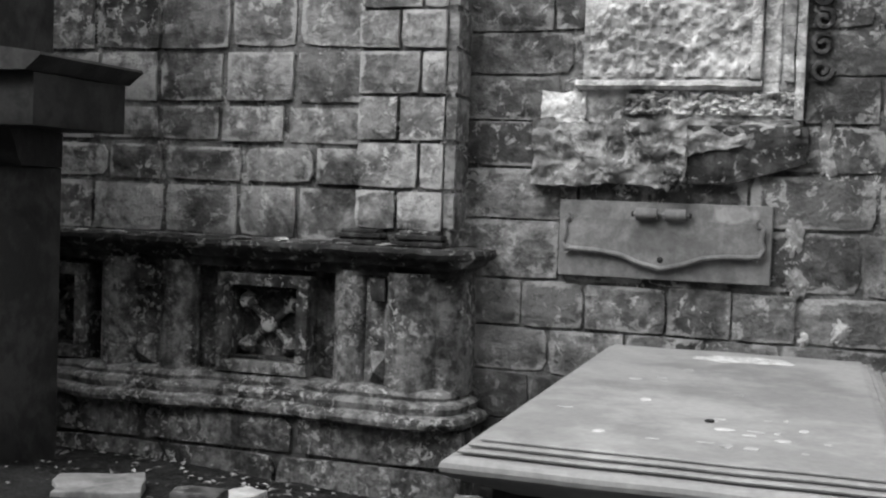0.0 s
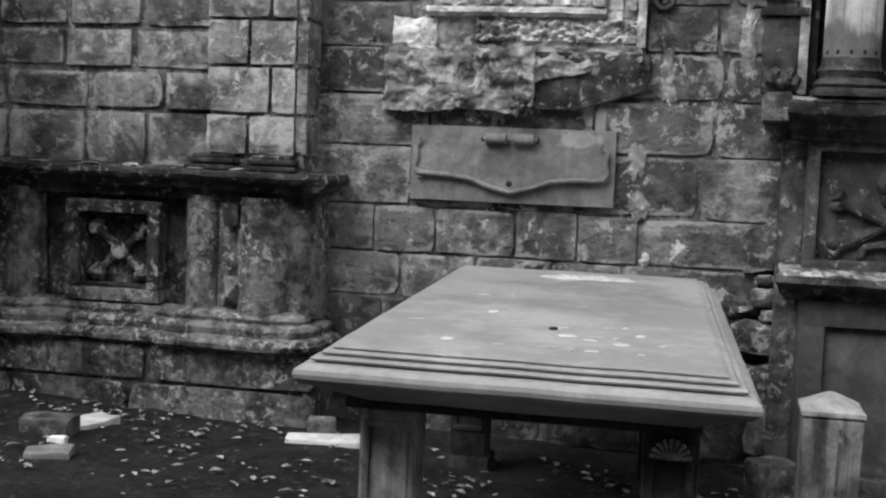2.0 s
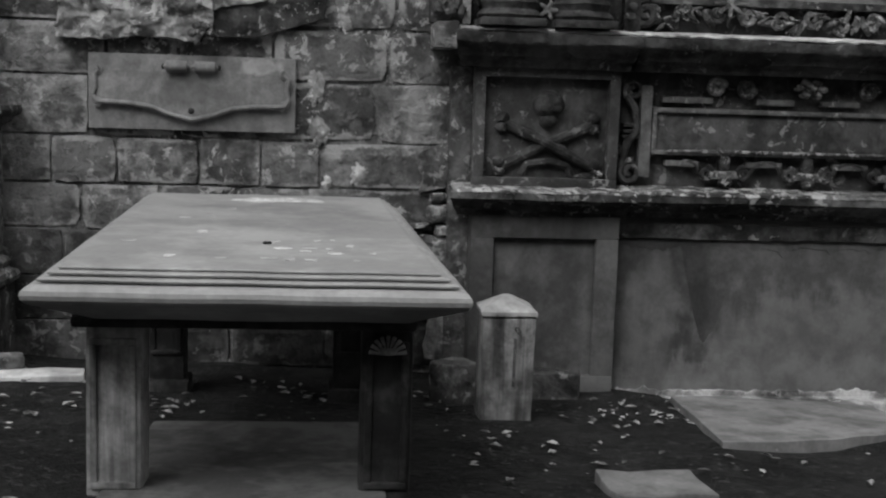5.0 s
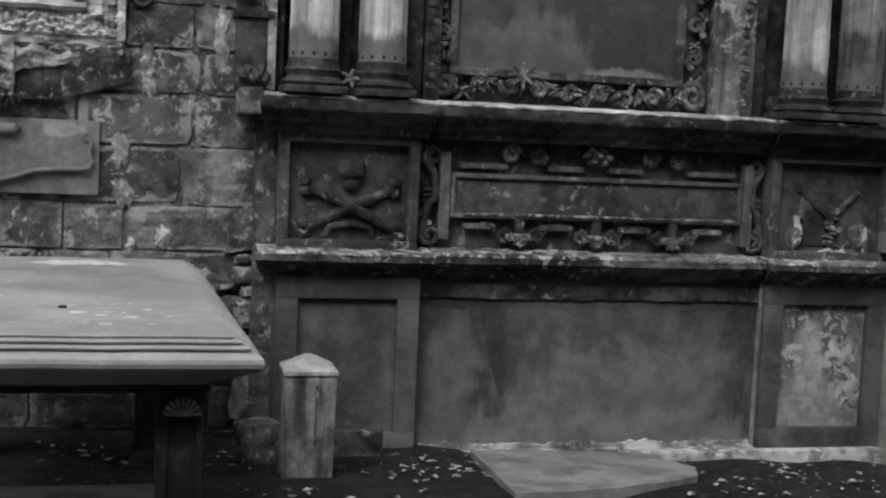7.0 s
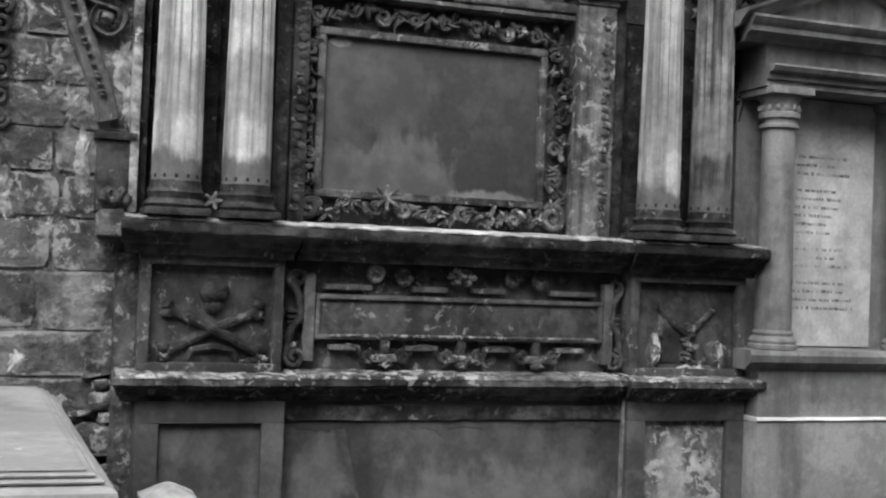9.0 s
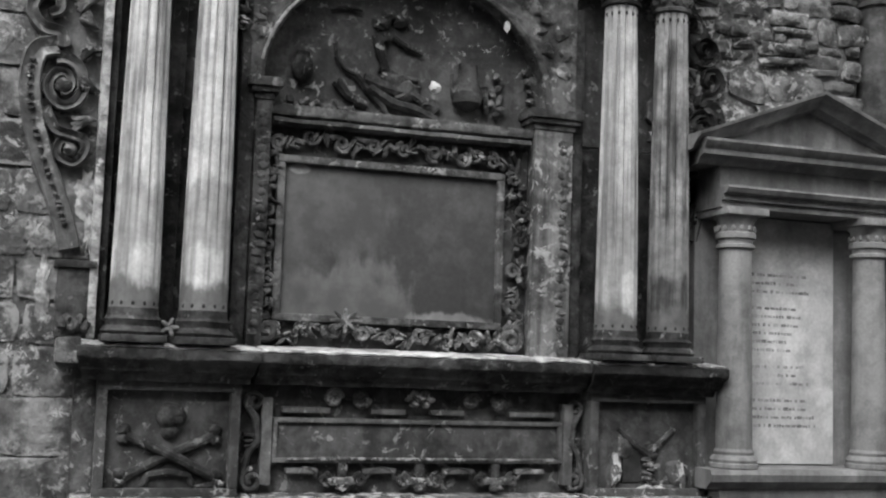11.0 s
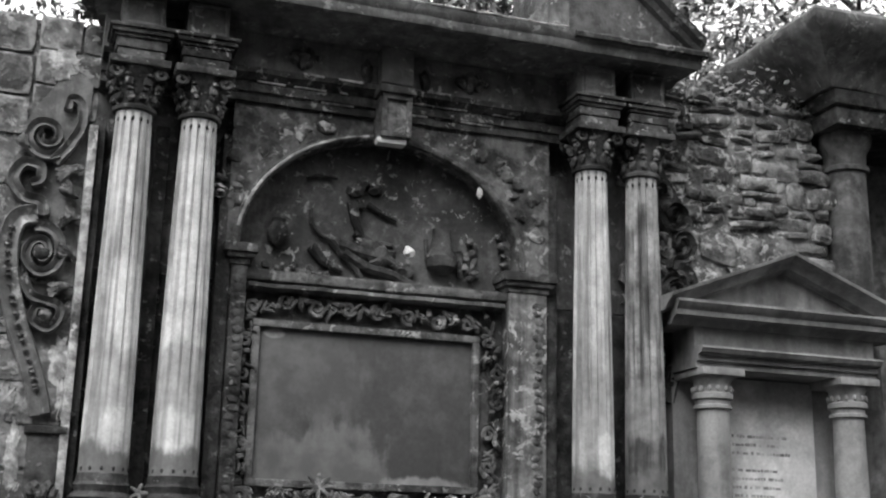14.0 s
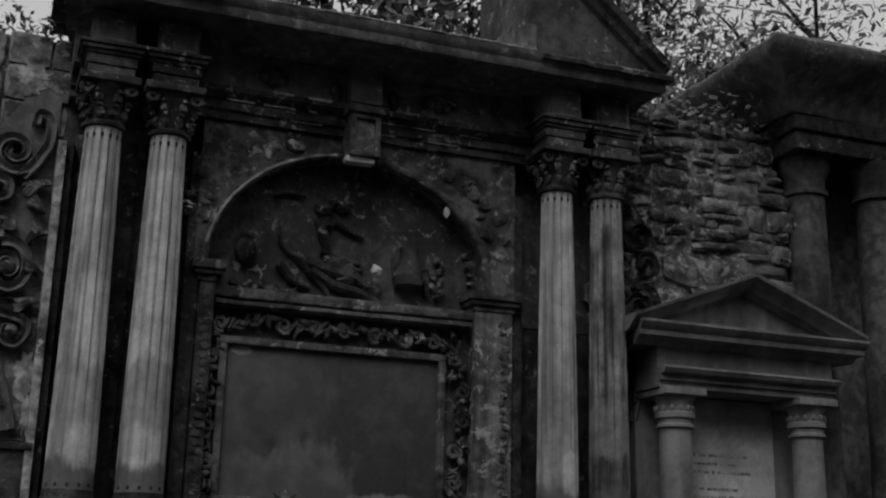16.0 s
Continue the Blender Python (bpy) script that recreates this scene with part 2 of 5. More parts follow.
def sweep(bm, pts, radius, n=7, taper=1.0):
    pts = [Vector(p) for p in pts]
    rings = []
    for k, p in enumerate(pts):
        d = (pts[min(k + 1, len(pts) - 1)] - pts[max(k - 1, 0)]).normalized()
        a = d.cross(Vector((0, 1, 0.01))).normalized()
        c = d.cross(a).normalized()
        r = radius * (1 + (taper - 1) * k / max(1, len(pts) - 1))
        rings.append([bm.verts.new(p + (a * math.cos(t) + c * math.sin(t)) * r) for t in (2 * math.pi * i / n for i in range(n))])
    for r0, r1 in zip(rings, rings[1:]):
        for i in range(n):
            j = (i + 1) % n
            bm.faces.new((r0[i], r0[j], r1[j], r1[i]))
    bm.faces.new(rings[0][::-1])
    bm.faces.new(rings[-1])
    return bm


def lump(bm, x, y, z, rx, ry, rz, rough_by=0.15, sub=2, turn=0.0):
    r = bmesh.ops.create_icosphere(bm, subdivisions=sub, radius=1)
    rot = Matrix.Rotation(turn, 3, "Y")
    for v in r["verts"]:
        c = v.co * (1 + rough_by * noise.noise(v.co * 1.7 + Vector((x * 7, y * 5, z * 9))))
        v.co = rot @ Vector((c.x * rx, c.y * ry, c.z * rz)) + Vector((x, y, z))
    return bm


def spiral(cx, y, cz, r0, r1, turns, start=0.0, way=1, n=26):
    return [(cx + (r0 + (r1 - r0) * k / n) * math.cos(start + way * turns * 2 * math.pi * k / n), y,
             cz + (r0 + (r1 - r0) * k / n) * math.sin(start + way * turns * 2 * math.pi * k / n)) for k in range(n + 1)]


def frame_ring(bm, x0, x1, z0, z1, w, y0, y1, bevel=0.004):
    for a in ((x0, x1, y0, y1, z0, z0 + w), (x0, x1, y0, y1, z1 - w, z1), (x0, x0 + w, y0 + 0.001, y1, z0 + w, z1 - w), (x1 - w, x1, y0 + 0.001, y1, z0 + w, z1 - w)):
        box(bm, *a, bevel=bevel)
    return bm


def ribbon(bm, pts, w, t, taper=1.0):
    """A flat carved band along points in a plane of constant y, with a hollow middle and raised edges."""
    pts = [Vector(p) for p in pts]
    rings = []
    for k, p in enumerate(pts):
        d = (pts[min(k + 1, len(pts) - 1)] - pts[max(k - 1, 0)]).normalized()
        a = Vector((d.z, 0, -d.x))
        h = w * (1 + (taper - 1) * k / max(1, len(pts) - 1))
        ring = [p + a * h + Vector((0, t, 0)), p + a * h, p + a * h * 0.86 - Vector((0, t * 0.25, 0)), p + a * h * 0.6, p + Vector((0, t * 0.25, 0)), p - a * h * 0.6, p - a * h * 0.86 - Vector((0, t * 0.25, 0)), p - a * h, p - a * h + Vector((0, t, 0))]
        rings.append([bm.verts.new(q) for q in ring])
    for r0, r1 in zip(rings, rings[1:]):
        for i in range(9):
            j = (i + 1) % 9
            bm.faces.new((r0[i], r0[j], r1[j], r1[i]))
    bm.faces.new(rings[0])
    bm.faces.new(rings[-1][::-1])
    return bm


def smooth_line(pts, n=8):
    """Points of a smooth curve through the given ones."""
    pts = [Vector(p) for p in pts]
    out = []
    for k in range(len(pts) - 1):
        p0, p1, p2, p3 = pts[max(k - 1, 0)], pts[k], pts[k + 1], pts[min(k + 2, len(pts) - 1)]
        for q in range(n):
            t = q / n
            out.append(0.5 * (2 * p1 + (p2 - p0) * t + (2 * p0 - 5 * p1 + 4 * p2 - p3) * t * t + (3 * p1 - p0 - 3 * p2 + p3) * t ** 3))
    return out + [pts[-1]]


def ground_z(x, y):
    return 0.05 - 0.04 * (min(6, max(-4, x)) - 1.5) + 0.08 * max(0, min(3.5, 2.2 - y))


# ---- ground ----
gm = bmesh.new()
xs = [-60, -30, -15, -8] + [-5 + 0.12 * i for i in range(109)] + [11, 20, 40, 60]
ys = [-60, -30, -15, -8] + [-5 + 0.12 * i for i in range(64)] + [6, 15, 40, 60]
grid = [[gm.verts.new((x, y, ground_z(x, y) + 0.025 * noise.noise(Vector((x * 2.3, y * 2.3, 0))) + 0.012 * noise.noise(Vector((x * 9, y * 9, 3))))) for x in xs] for y in ys]
for r0, r1 in zip(grid, grid[1:]):
    for i in range(len(xs) - 1):
        gm.faces.new((r0[i], r0[i + 1], r1[i + 1], r1[i]))
ground = part("ground", gm, M_SOIL, smooth=180)
tagged(ground, "dark damp churchyard soil with thin moss and leaf litter", "ground", kind="structure")

# ---- plain unseen wall added behind the path to block low sky light ----
sky_blocker = part("wall_south", B(-14, 18, -9.5, -9.0, -0.5, 8.5, bevel=0), M_FAR, smooth=0)
tagged(sky_blocker, "plain dark unseen wall added to block low sky light", "wall", kind="structure")

# ---- boundary wall ----
e = box(bmesh.new(), 1.28, 5.35, 2.415, 2.9, -0.4, 4.04)
box(e, -6, 1.279, 2.415, 2.9, -0.4, 3.95)
wall = part("wall_north", e, M_MORTAR, smooth=0)
tagged(wall, "old churchyard boundary wall of weathered ashlar and rubble", "wall", kind="structure")
wall_far = part("wall_east", B(5.35, 12, 2.85, 3.2, -0.6, 3.95, bevel=0), M_MORTAR, smooth=0)
tagged(wall_far, "rough stone boundary wall behind the monuments", "wall", kind="structure")


def unit_block(seed, bulge, rag=0.042):
    rnd = random.Random(seed)
    bm = bmesh.new()
    k = 5
    front = [[None] * k for _ in range(k)]
    for i in range(k):
        for j in range(k):
            u, w = i / (k - 1) - 0.5, j / (k - 1) - 0.5
            edge = max(abs(u), abs(w)) * 2
            y = -0.5 + (0.12 if edge > 0.99 else 0.0) - bulge * (1 - edge) + rnd.uniform(-0.1, 0.1) * (1 if edge < 0.9 else 0.5)
            sq = 1 - rag * rnd.random() if edge > 0.99 else 1
            if abs(u) > 0.49 and abs(w) > 0.49:
                sq = 0.99 - (0.04 + 1.6 * rag) * rnd.random()
            front[i][j] = bm.verts.new((u * sq, y, w * sq))
    for i in range(k - 1):
        for j in range(k - 1):
            bm.faces.new((front[i][j], front[i + 1][j], front[i + 1][j + 1], front[i][j + 1]))
    rim = [front[i][0] for i in range(k)] + [front[k - 1][j] for j in range(1, k)] + [front[i][k - 1] for i in range(k - 2, -1, -1)] + [front[0][j] for j in range(k - 2, 0, -1)]
    back = [bm.verts.new((v.co.x, 0.5, v.co.z)) for v in rim]
    for i in range(len(rim)):
        j = (i + 1) % len(rim)
        bm.faces.new((rim[i], back[i], back[j], rim[j]))
    return bm


def block_meshes(mat, n, bulge, tag, rag=0.042):
    return [mesh_of(unit_block(100 * tag + i, bulge, rag), "stone", mat, 32) for i in range(n)]


ASH_DARK = block_meshes(M_ASH_DARK, 5, 0.03, 6)
ASH, PALE, RUB, PLI = block_meshes(M_ASH, 8, 0.04, 1), block_meshes(M_PALE, 8, 0.04, 2), block_meshes(M_RUBBLE, 12, 0.12, 3, 0.17), block_meshes(M_PLINTH, 4, 0.02, 4)


def lay(parent, meshes, rnd, x0, x1, z0, z1, yf, depth=0.06, gap=0.012, name="stone", tilt=0.0):
    ob = new(name, rnd.choice(meshes))
    base = BASE.get(parent.name, Vector())
    yj = rnd.uniform(-0.006, 0.006)
    ob.location = Vector(((x0 + x1) / 2, yf + yj + depth / 2, (z0 + z1) / 2)) - base
    ob.scale = (x1 - x0 - gap, depth, z1 - z0 - gap)
    ob.rotation_euler = (0, rnd.uniform(-tilt, tilt), 0)
    ob.parent = parent
    return ob


def courses(parent, zs, x0, x1, wmin, wmax, yf, meshes, seed, gap=0.014, holes=()):
    rnd = random.Random(seed)
    for z0, z1 in zip(zs, zs[1:]):
        x = x0
        while x < x1 - 0.01:
            w = rnd.uniform(wmin, wmax)
            e = x1 if x1 - x - w < wmin * 0.7 else x + w
            if not any(x > h[0] and e < h[1] and z0 > h[2] and z1 < h[3] for h in holes):
                lay(parent, meshes, rnd, x, e, z0 + rnd.uniform(-0.004, 0.004), z1 + rnd.uniform(-0.004, 0.004), yf, gap=gap * rnd.uniform(0.5, 1.3), tilt=0.012)
            x = e


courses(wall, [1.235, 1.488, 1.675, 1.862, 2.115, 2.42, 2.7], -3.1, -1.25, 0.3, 0.46, 2.38, PALE, 11, gap=0.024)
# The lowest three courses are laid in a darker stone.
courses(wall, [0.1, 0.3, 0.5, 0.706], -0.85, 1.26, 0.3, 0.6, 2.385, ASH_DARK, 15, gap=0.009)
courses(wall, [0.706, 0.907, 1.114, 1.372, 1.603, 1.801, 1.998, 2.187, 2.4, 2.62, 2.85], -0.85, 1.26, 0.26, 0.56, 2.385, ASH, 5, gap=0.009, holes=((-0.36, 0.5, 1.15, 1.47), (-0.3, 0.6, 1.8, 2.9)))
courses(wall, [2.85, 3.05, 3.22, 3.45, 3.62, 3.8, 3.97], 0.95, 1.26, 0.12, 0.3, 2.39, ASH, 8, gap=0.014)
courses(wall, [2.85, 3.1, 3.35, 3.55, 3.76, 3.97], -0.3, 0.95, 0.2, 0.4, 2.39, ASH, 18, gap=0.014)


def rubble(parent, x0, x1, z0, z1, yf, seed):
    """Random rubble: uneven courses of rough stones, some split in two, laid with tilted beds."""
    rnd = random.Random(seed)
    z = z0
    while z < z1:
        h = rnd.choice((0.05, 0.07, 0.1, 0.14, 0.2))
        x = x0 - rnd.random() * 0.12
        while x < x1:
            w = rnd.uniform(0.8, 2.4) * max(h, 0.09)
            lift = 0.025 * math.sin(x * 5 + z * 3)
            if h > 0.09 and rnd.random() < 0.6:
                m = rnd.uniform(0.3, 0.7)
                lay(parent, RUB, rnd, x, x + w * rnd.uniform(0.9, 1.1), z + lift, z + lift + h * m, yf + rnd.uniform(0, 0.03), depth=0.1, gap=0.004, tilt=0.16)
                lay(parent, RUB, rnd, x + rnd.uniform(-0.02, 0.02), x + w * rnd.uniform(0.7, 1.1), z + lift + h * m, z + lift + h, yf + rnd.uniform(0, 0.03), depth=0.1, gap=0.004, tilt=0.2)
            else:
                lay(parent, RUB, rnd, x, x + w, z + lift + rnd.uniform(-0.02, 0.02), z + lift + h * rnd.uniform(0.85, 1.2), yf + rnd.uniform(0, 0.03), depth=0.1, gap=0.004, tilt=0.14)
            x += w
        z += h


part("mortar_bed", worn(B(4.12, 5.349, 2.4, 2.416, 2.7, 4.04, bevel=0.01), 0.004, 9), M_MORTAR, wall)
part("mortar_bed", B(-3.1, -1.25, 2.402, 2.416, 1.24, 2.7, bevel=0), M_MORTAR, wall, smooth=0)
part("mortar_bed", B(-0.85, 1.25, 2.405, 2.416, 0.1, 2.85, bevel=0), M_MORTAR, wall, smooth=0)
rubble(wall, 4.15, 5.35, 2.75, 4.06, 2.36, 21)
rubble(wall, 1.12, 1.24, 0.15, 0.95, 2.31, 33)


def wall_patch(x, z, rx, rz, seed, mat, y=2.376):
    """A crust of lime or lichen with a ragged outline, lying on the wall face."""
    bm = bmesh.new()
    ring = []
    for k in range(48):
        a = 2 * math.pi * k / 48
        q = 1 + 0.45 * noise.noise(Vector((math.cos(a) * 2.2, math.sin(a) * 2.2, seed * 2.7))) + 0.4 * noise.noise(Vector((math.cos(a) * 7, math.sin(a) * 7, seed)))
        ring.append(bm.verts.new((x + rx * q * math.cos(a), y + 0.012, z + rz * q * math.sin(a))))
    mid = bm.verts.new((x, y - 0.006, z))
    for k in range(48):
        bm.faces.new((ring[k], ring[(k + 1) % 48], mid))
    part("lime_patch", bm, mat, wall, smooth=60)


for k, (x, z, rx, rz) in enumerate(((0.80, 0.97, 0.035, 0.05), (0.60, 1.36, 0.04, 0.09), (0.62, 1.16, 0.05, 0.06), (0.72, 1.7, 0.04, 0.12), (0.66, 0.93, 0.02, 0.03), (1.17, 1.05, 0.02, 0.07))):
    wall_patch(x, z, rx, rz, k + 4, M_CRUST)

# ---- balustraded tomb base beside the wall ----
tb = thing("tomb_base", (-1.9, 2.3, 0.15), "long carved sandstone tomb base with half columns and moulded ledge", "tomb base")
part("core", B(-4.2, -0.80, 2.27, 2.414, 0.16, 1.14), M_PLINTH, tb)
part("plinth_core", B(-4.2, -0.69, 2.11, 2.413, 0.0, 0.47, bevel=0), M_SOOTP, tb)
prnd = random.Random(4)
for z0, z1, joints in ((0.30, 0.475, (-4.2, -3.1, -2.23, -1.46, -0.66)), (0.08, 0.30, (-4.2, -2.75, -2.12, -1.55, -0.68))):
    for a, c in zip(joints, joints[1:]):
        lay(tb, PLI, prnd, a, c, z0, z1, 2.085 if z0 > 0.2 else 2.07, depth=0.05, gap=0.015, name="plinth_stone")


def plan_line(bumps, y0, xa, xb, rc, back=2.41):
    """A plan line along the tomb front that swells round each half column and turns back to the wall: points with their outward normals."""
    pts = []
    n = 170
    for k in range(n + 1):
        x = xa + (xb - rc - xa) * k / n
        b = sum(h / (1 + ((x - cx) / w) ** 6) for cx, w, h in bumps)
        pts.append(Vector((x, y0 - b, 0)))
    y1 = pts[-1].y
    for k in range(1, 13):
        a = math.pi / 2 * k / 12
        pts.append(Vector((xb - rc + rc * math.sin(a), y1 + rc * (1 - math.cos(a)), 0)))
    for k in range(1, 5):
        pts.append(Vector((xb, y1 + rc + (back - y1 - rc) * k / 4, 0)))
    out = []
    for k, p in enumerate(pts):
        d = (pts[min(k + 1, len(pts) - 1)] - pts[max(k - 1, 0)]).normalized()
        out.append((p, Vector((d.y, -d.x, 0))))
    return out


def plan_moulding(line, prof):
    bm = bmesh.new()
    rings = [[bm.verts.new((p.x + q.x * o, p.y + q.y * o, z)) for o, z in prof] for p, q in line]
    for r0, r1 in zip(rings, rings[1:]):
        for i in range(len(prof)):
            j = (i + 1) % len(prof)
            bm.faces.new((r0[i], r0[j], r1[j], r1[i]))
    bm.faces.new(rings[0])
    bm.faces.new(rings[-1][::-1])
    return bm


BUMPS = ((-2.42, 0.15, 0.055), (-2.12, 0.12, 0.045), (-1.25, 0.12, 0.04), (-0.965, 0.15, 0.05))
prof = [(-0.05, 0.47), (0.10, 0.47), (0.125, 0.485), (0.13, 0.505), (0.118, 0.525), (0.08, 0.535), (0.085, 0.55), (0.088, 0.565), (0.075, 0.58), (0.035, 0.588), (0.04, 0.605), (0.025, 0.622), (-0.02, 0.632), (-0.05, 0.635)]
part("base_moulding", worn(worn(plan_moulding(plan_line(BUMPS, 2.18, -4.2, -0.79, 0.06), prof), 0.007, 7), 0.004, 28), M_PLINTH, tb, "lichened base moulding")
for cx, r in ((-2.42, 0.11), (-2.12, 0.095), (-1.25, 0.085), (-0.965, 0.125)):
    part("half_column", worn(lathe(bmesh.new(), cx, 2.225, [(r, 0.6 + 0.066 * i) for i in range(9)], 22), 0.006, 5), M_PLINTH, tb, "worn half column with flaked face")
part("corner_pier", worn(lathe(bmesh.new(), -0.86, 2.31, [(0.125, 0.6 + 0.066 * i) for i in range(9)], 18), 0.006, 5), M_PLINTH, tb, "rounded corner shaft with flaked face")
part("corner_back", B(-0.90, -0.735, 2.31, 2.414, 0.6, 1.13, bevel=0.01), M_PLINTH, tb)
for cx in (-2.27, -1.10):
    part("niche", worn(B(cx - 0.07, cx + 0.07, 2.175, 2.28, 0.6, 1.13), 0.004, 12), M_PLINTH, tb)
    bmq = bmesh.new()
    q = [bmq.verts.new(c) for c in ((cx - 0.045, 2.176, 0.64), (cx + 0.045, 2.176, 0.64), (cx + 0.045, 2.176, 0.78), (cx - 0.045, 2.176, 0.78), (cx, 2.1, 0.70))]
    for a, c in ((0, 1), (1, 2), (2, 3), (3, 0)):
        bmq.faces.new((q[a], q[c], q[4]))
    part("diamond_boss", bmq, M_LEDGE, tb, "pale pyramid boss")
    part("block", B(cx - 0.035, cx + 0.035, 2.12, 2.28, 1.0, 1.1), M_SOOTP, tb)
for px in (-1.67, -2.83, -3.5):
    for a in ((px - 0.225, px + 0.225, 2.155, 2.28, 0.635, 0.69), (px - 0.225, px + 0.225, 2.155, 2.28, 1.03, 1.085), (px - 0.225, px - 0.17, 2.156, 2.28, 0.69, 1.03), (px + 0.17, px + 0.225, 2.156, 2.28, 0.69, 1.03)):
        part("panel_rail", worn(B(*a), 0.004, 16), M_PLINTH, tb)
    part("panel_fillet", frame_ring(bmesh.new(), px - 0.168, px + 0.168, 0.692, 1.028, 0.016, 2.2, 2.28), M_SOOTP, tb)
    bmr = bmesh.new()
    for dx, dz in ((-0.11, 0.1), (0.11, 0.1), (-0.11, -0.1), (0.11, -0.1), (0, 0)):
        lump(bmr, px + dx, 2.25, 0.85 + dz, 0.045, 0.04, 0.042, 0.5)
        if dx:
            sweep(bmr, [(px + dx * 0.2, 2.262, 0.85 + dz * 0.2), (px + dx * 0.9, 2.25, 0.85 + dz * 0.9)], 0.018)
    part("carved_rosette", bmr, M_LEDGE, tb, "eroded four petalled flower carving")
prof = [(-0.08, 1.11), (0.03, 1.11), (0.035, 1.135), (0.045, 1.15), (0.08, 1.16), (0.095, 1.185), (0.115, 1.195), (0.125, 1.215), (0.12, 1.235), (-0.08, 1.245)]
part("ledge", worn(worn(plan_moulding(plan_line(((-2.28, 0.3, 0.02), (-1.05, 0.26, 0.025)), 2.2, -4.2, -0.77, 0.05), prof), 0.006, 8), 0.004, 30), M_SOOTP, tb, "soot dark moulded ledge with chipped edge")
part("ledge_top", B(-4.2, -0.78, 2.2, 2.42, 1.2, 1.243, bevel=0), M_SOOTP, tb)
rr = random.Random(23)
for k in range(9):
    x = -2.9 + 0.23 * k + rr.uniform(-0.06, 0.06)
    part("lime_flake", worn(lump(bmesh.new(), x, 2.15, 1.245, rr.uniform(0.03, 0.08), 0.04, 0.008, 0.5), 0.006, 22), M_CRUST, tb, "pale crumbled mortar on the ledge")

# ---- wall pier on the ledge ----
pier = thing("wall_pier", (-1.05, 2.3, 1.24), "square pier of pale coursed stone blocks", "pier")
part("core", B(-1.24, -0.81, 2.22, 2.414, 1.243, 2.95), M_MORTAR, pier)
prnd = random.Random(9)
pz = [1.306, 1.485, 1.693, 1.893, 2.09, 2.265, 2.46, 2.66, 2.95]
for k, (z0, z1) in enumerate(zip(pz, pz[1:])):
    cut = -0.96 if k % 2 else -1.06
    lay(pier, PALE, prnd, -1.255, cut, z0, z1, 2.19, depth=0.06, name="stone")
    lay(pier, PALE, prnd, cut, -0.845, z0, z1, 2.192, depth=0.06, name="stone")
    o = lay(pier, ASH, prnd, 0, 0.2, z0, z1, 2.2, depth=0.05, name="side_stone")
    o.location = Vector((-0.818, 2.305, (z0 + z1) / 2)) - BASE[pier.name]
    o.rotation_euler = (0, 0, radians(90))
for cx in (-1.205, -0.93):
    bmq = bmesh.new()
    for h0, h1, w in ((1.243, 1.262, 0.115), (1.262, 1.272, 0.09), (1.272, 1.292, 0.105), (1.292, 1.31, 0.085)):
        box(bmq, cx - w, cx + w, 2.19 - w * 0.55, 2.3, h0, h1, bevel=0.006)
    part("moulded_base", worn(bmq, 0.004), M_SOOTP, pier, "dark stacked base moulding")

# ---- scroll plaque ----
plq = thing("wall_plaque", (0.075, 2.39, 1.145), "grey stone wall plaque carved as a blank hanging scroll", "plaque")
part("plate", B(-0.365, 0.518, 2.355, 2.41, 1.145, 1.468, bevel=0.008), M_PLAQUE, plq)
edge = [(-0.315, 1.395), (-0.335, 1.375), (-0.33, 1.33), (-0.345, 1.29), (-0.325, 1.262), (-0.29, 1.262), (-0.2, 1.258), (-0.1, 1.245), (-0.02, 1.215), (0.075, 1.192),
        (0.17, 1.215), (0.25, 1.245), (0.35, 1.256), (0.43, 1.256), (0.475, 1.262), (0.49, 1.29), (0.478, 1.33), (0.487, 1.375), (0.465, 1.395)]
e = bmesh.new()
f0 = e.faces.new([e.verts.new((x, 2.352, z)) for x, z in edge])
f1 = bmesh.ops.extrude_face_region(e, geom=[f0])
for v in f1["geom"]:
    if isinstance(v, bmesh.types.BMVert):
        v.co.y = 2.338
part("scroll_field", e, M_PLAQUE, plq, "raised blank scroll field", smooth=20)
part("scroll_edge", sweep(bmesh.new(), [(x, 2.334, z) for x, z in edge], 0.0105, 8), M_PLAQUE, plq, "raised curling scroll border")
for x0, x1 in ((-0.03, 0.055), (0.09, 0.175)):
    bmq = lathe(bmesh.new(), 0, 0, [(0.008, x0 - 0.014), (0.01, x0 - 0.002), (0.025, x0), (0.026, x0 + 0.04), (0.025, x1), (0.01, x1 + 0.002), (0.008, x1 + 0.014)], 14)
    bmesh.ops.rotate(bmq, verts=bmq.verts, matrix=Matrix.Rotation(radians(90), 3, "Y"))
    bmesh.ops.translate(bmq, verts=bmq.verts, vec=(0, 2.326, 1.418))
    part("rolled_end", bmq, M_PLAQUE, plq, "rolled scroll end")
for sg in (-1, 1):
    part("scroll_curl", sweep(bmesh.new(), spiral(0.073 + sg * 0.395, 2.34, 1.392, 0.02, 0.006, 1.1, 1.5, sg, 10), 0.008, 6), M_PLAQUE, plq)
    part("scroll_curl", sweep(bmesh.new(), spiral(0.073 + sg * 0.4, 2.34, 1.262, 0.02, 0.006, 1.1, 4.5, -sg, 10), 0.008, 6), M_PLAQUE, plq)
    # Dark lumps stand for the shade inside the sockets and bolt hole.
    part("roll_socket", lump(bmesh.new(), 0.073 + sg * 0.118, 2.33, 1.418, 0.008, 0.012, 0.013, 0.0), M_DARK, plq)
part("bolt_hole", lump(bmesh.new(), 0.073, 2.338, 1.23, 0.014, 0.005, 0.014, 0.0), M_DARK, plq, "round black bolt hole")

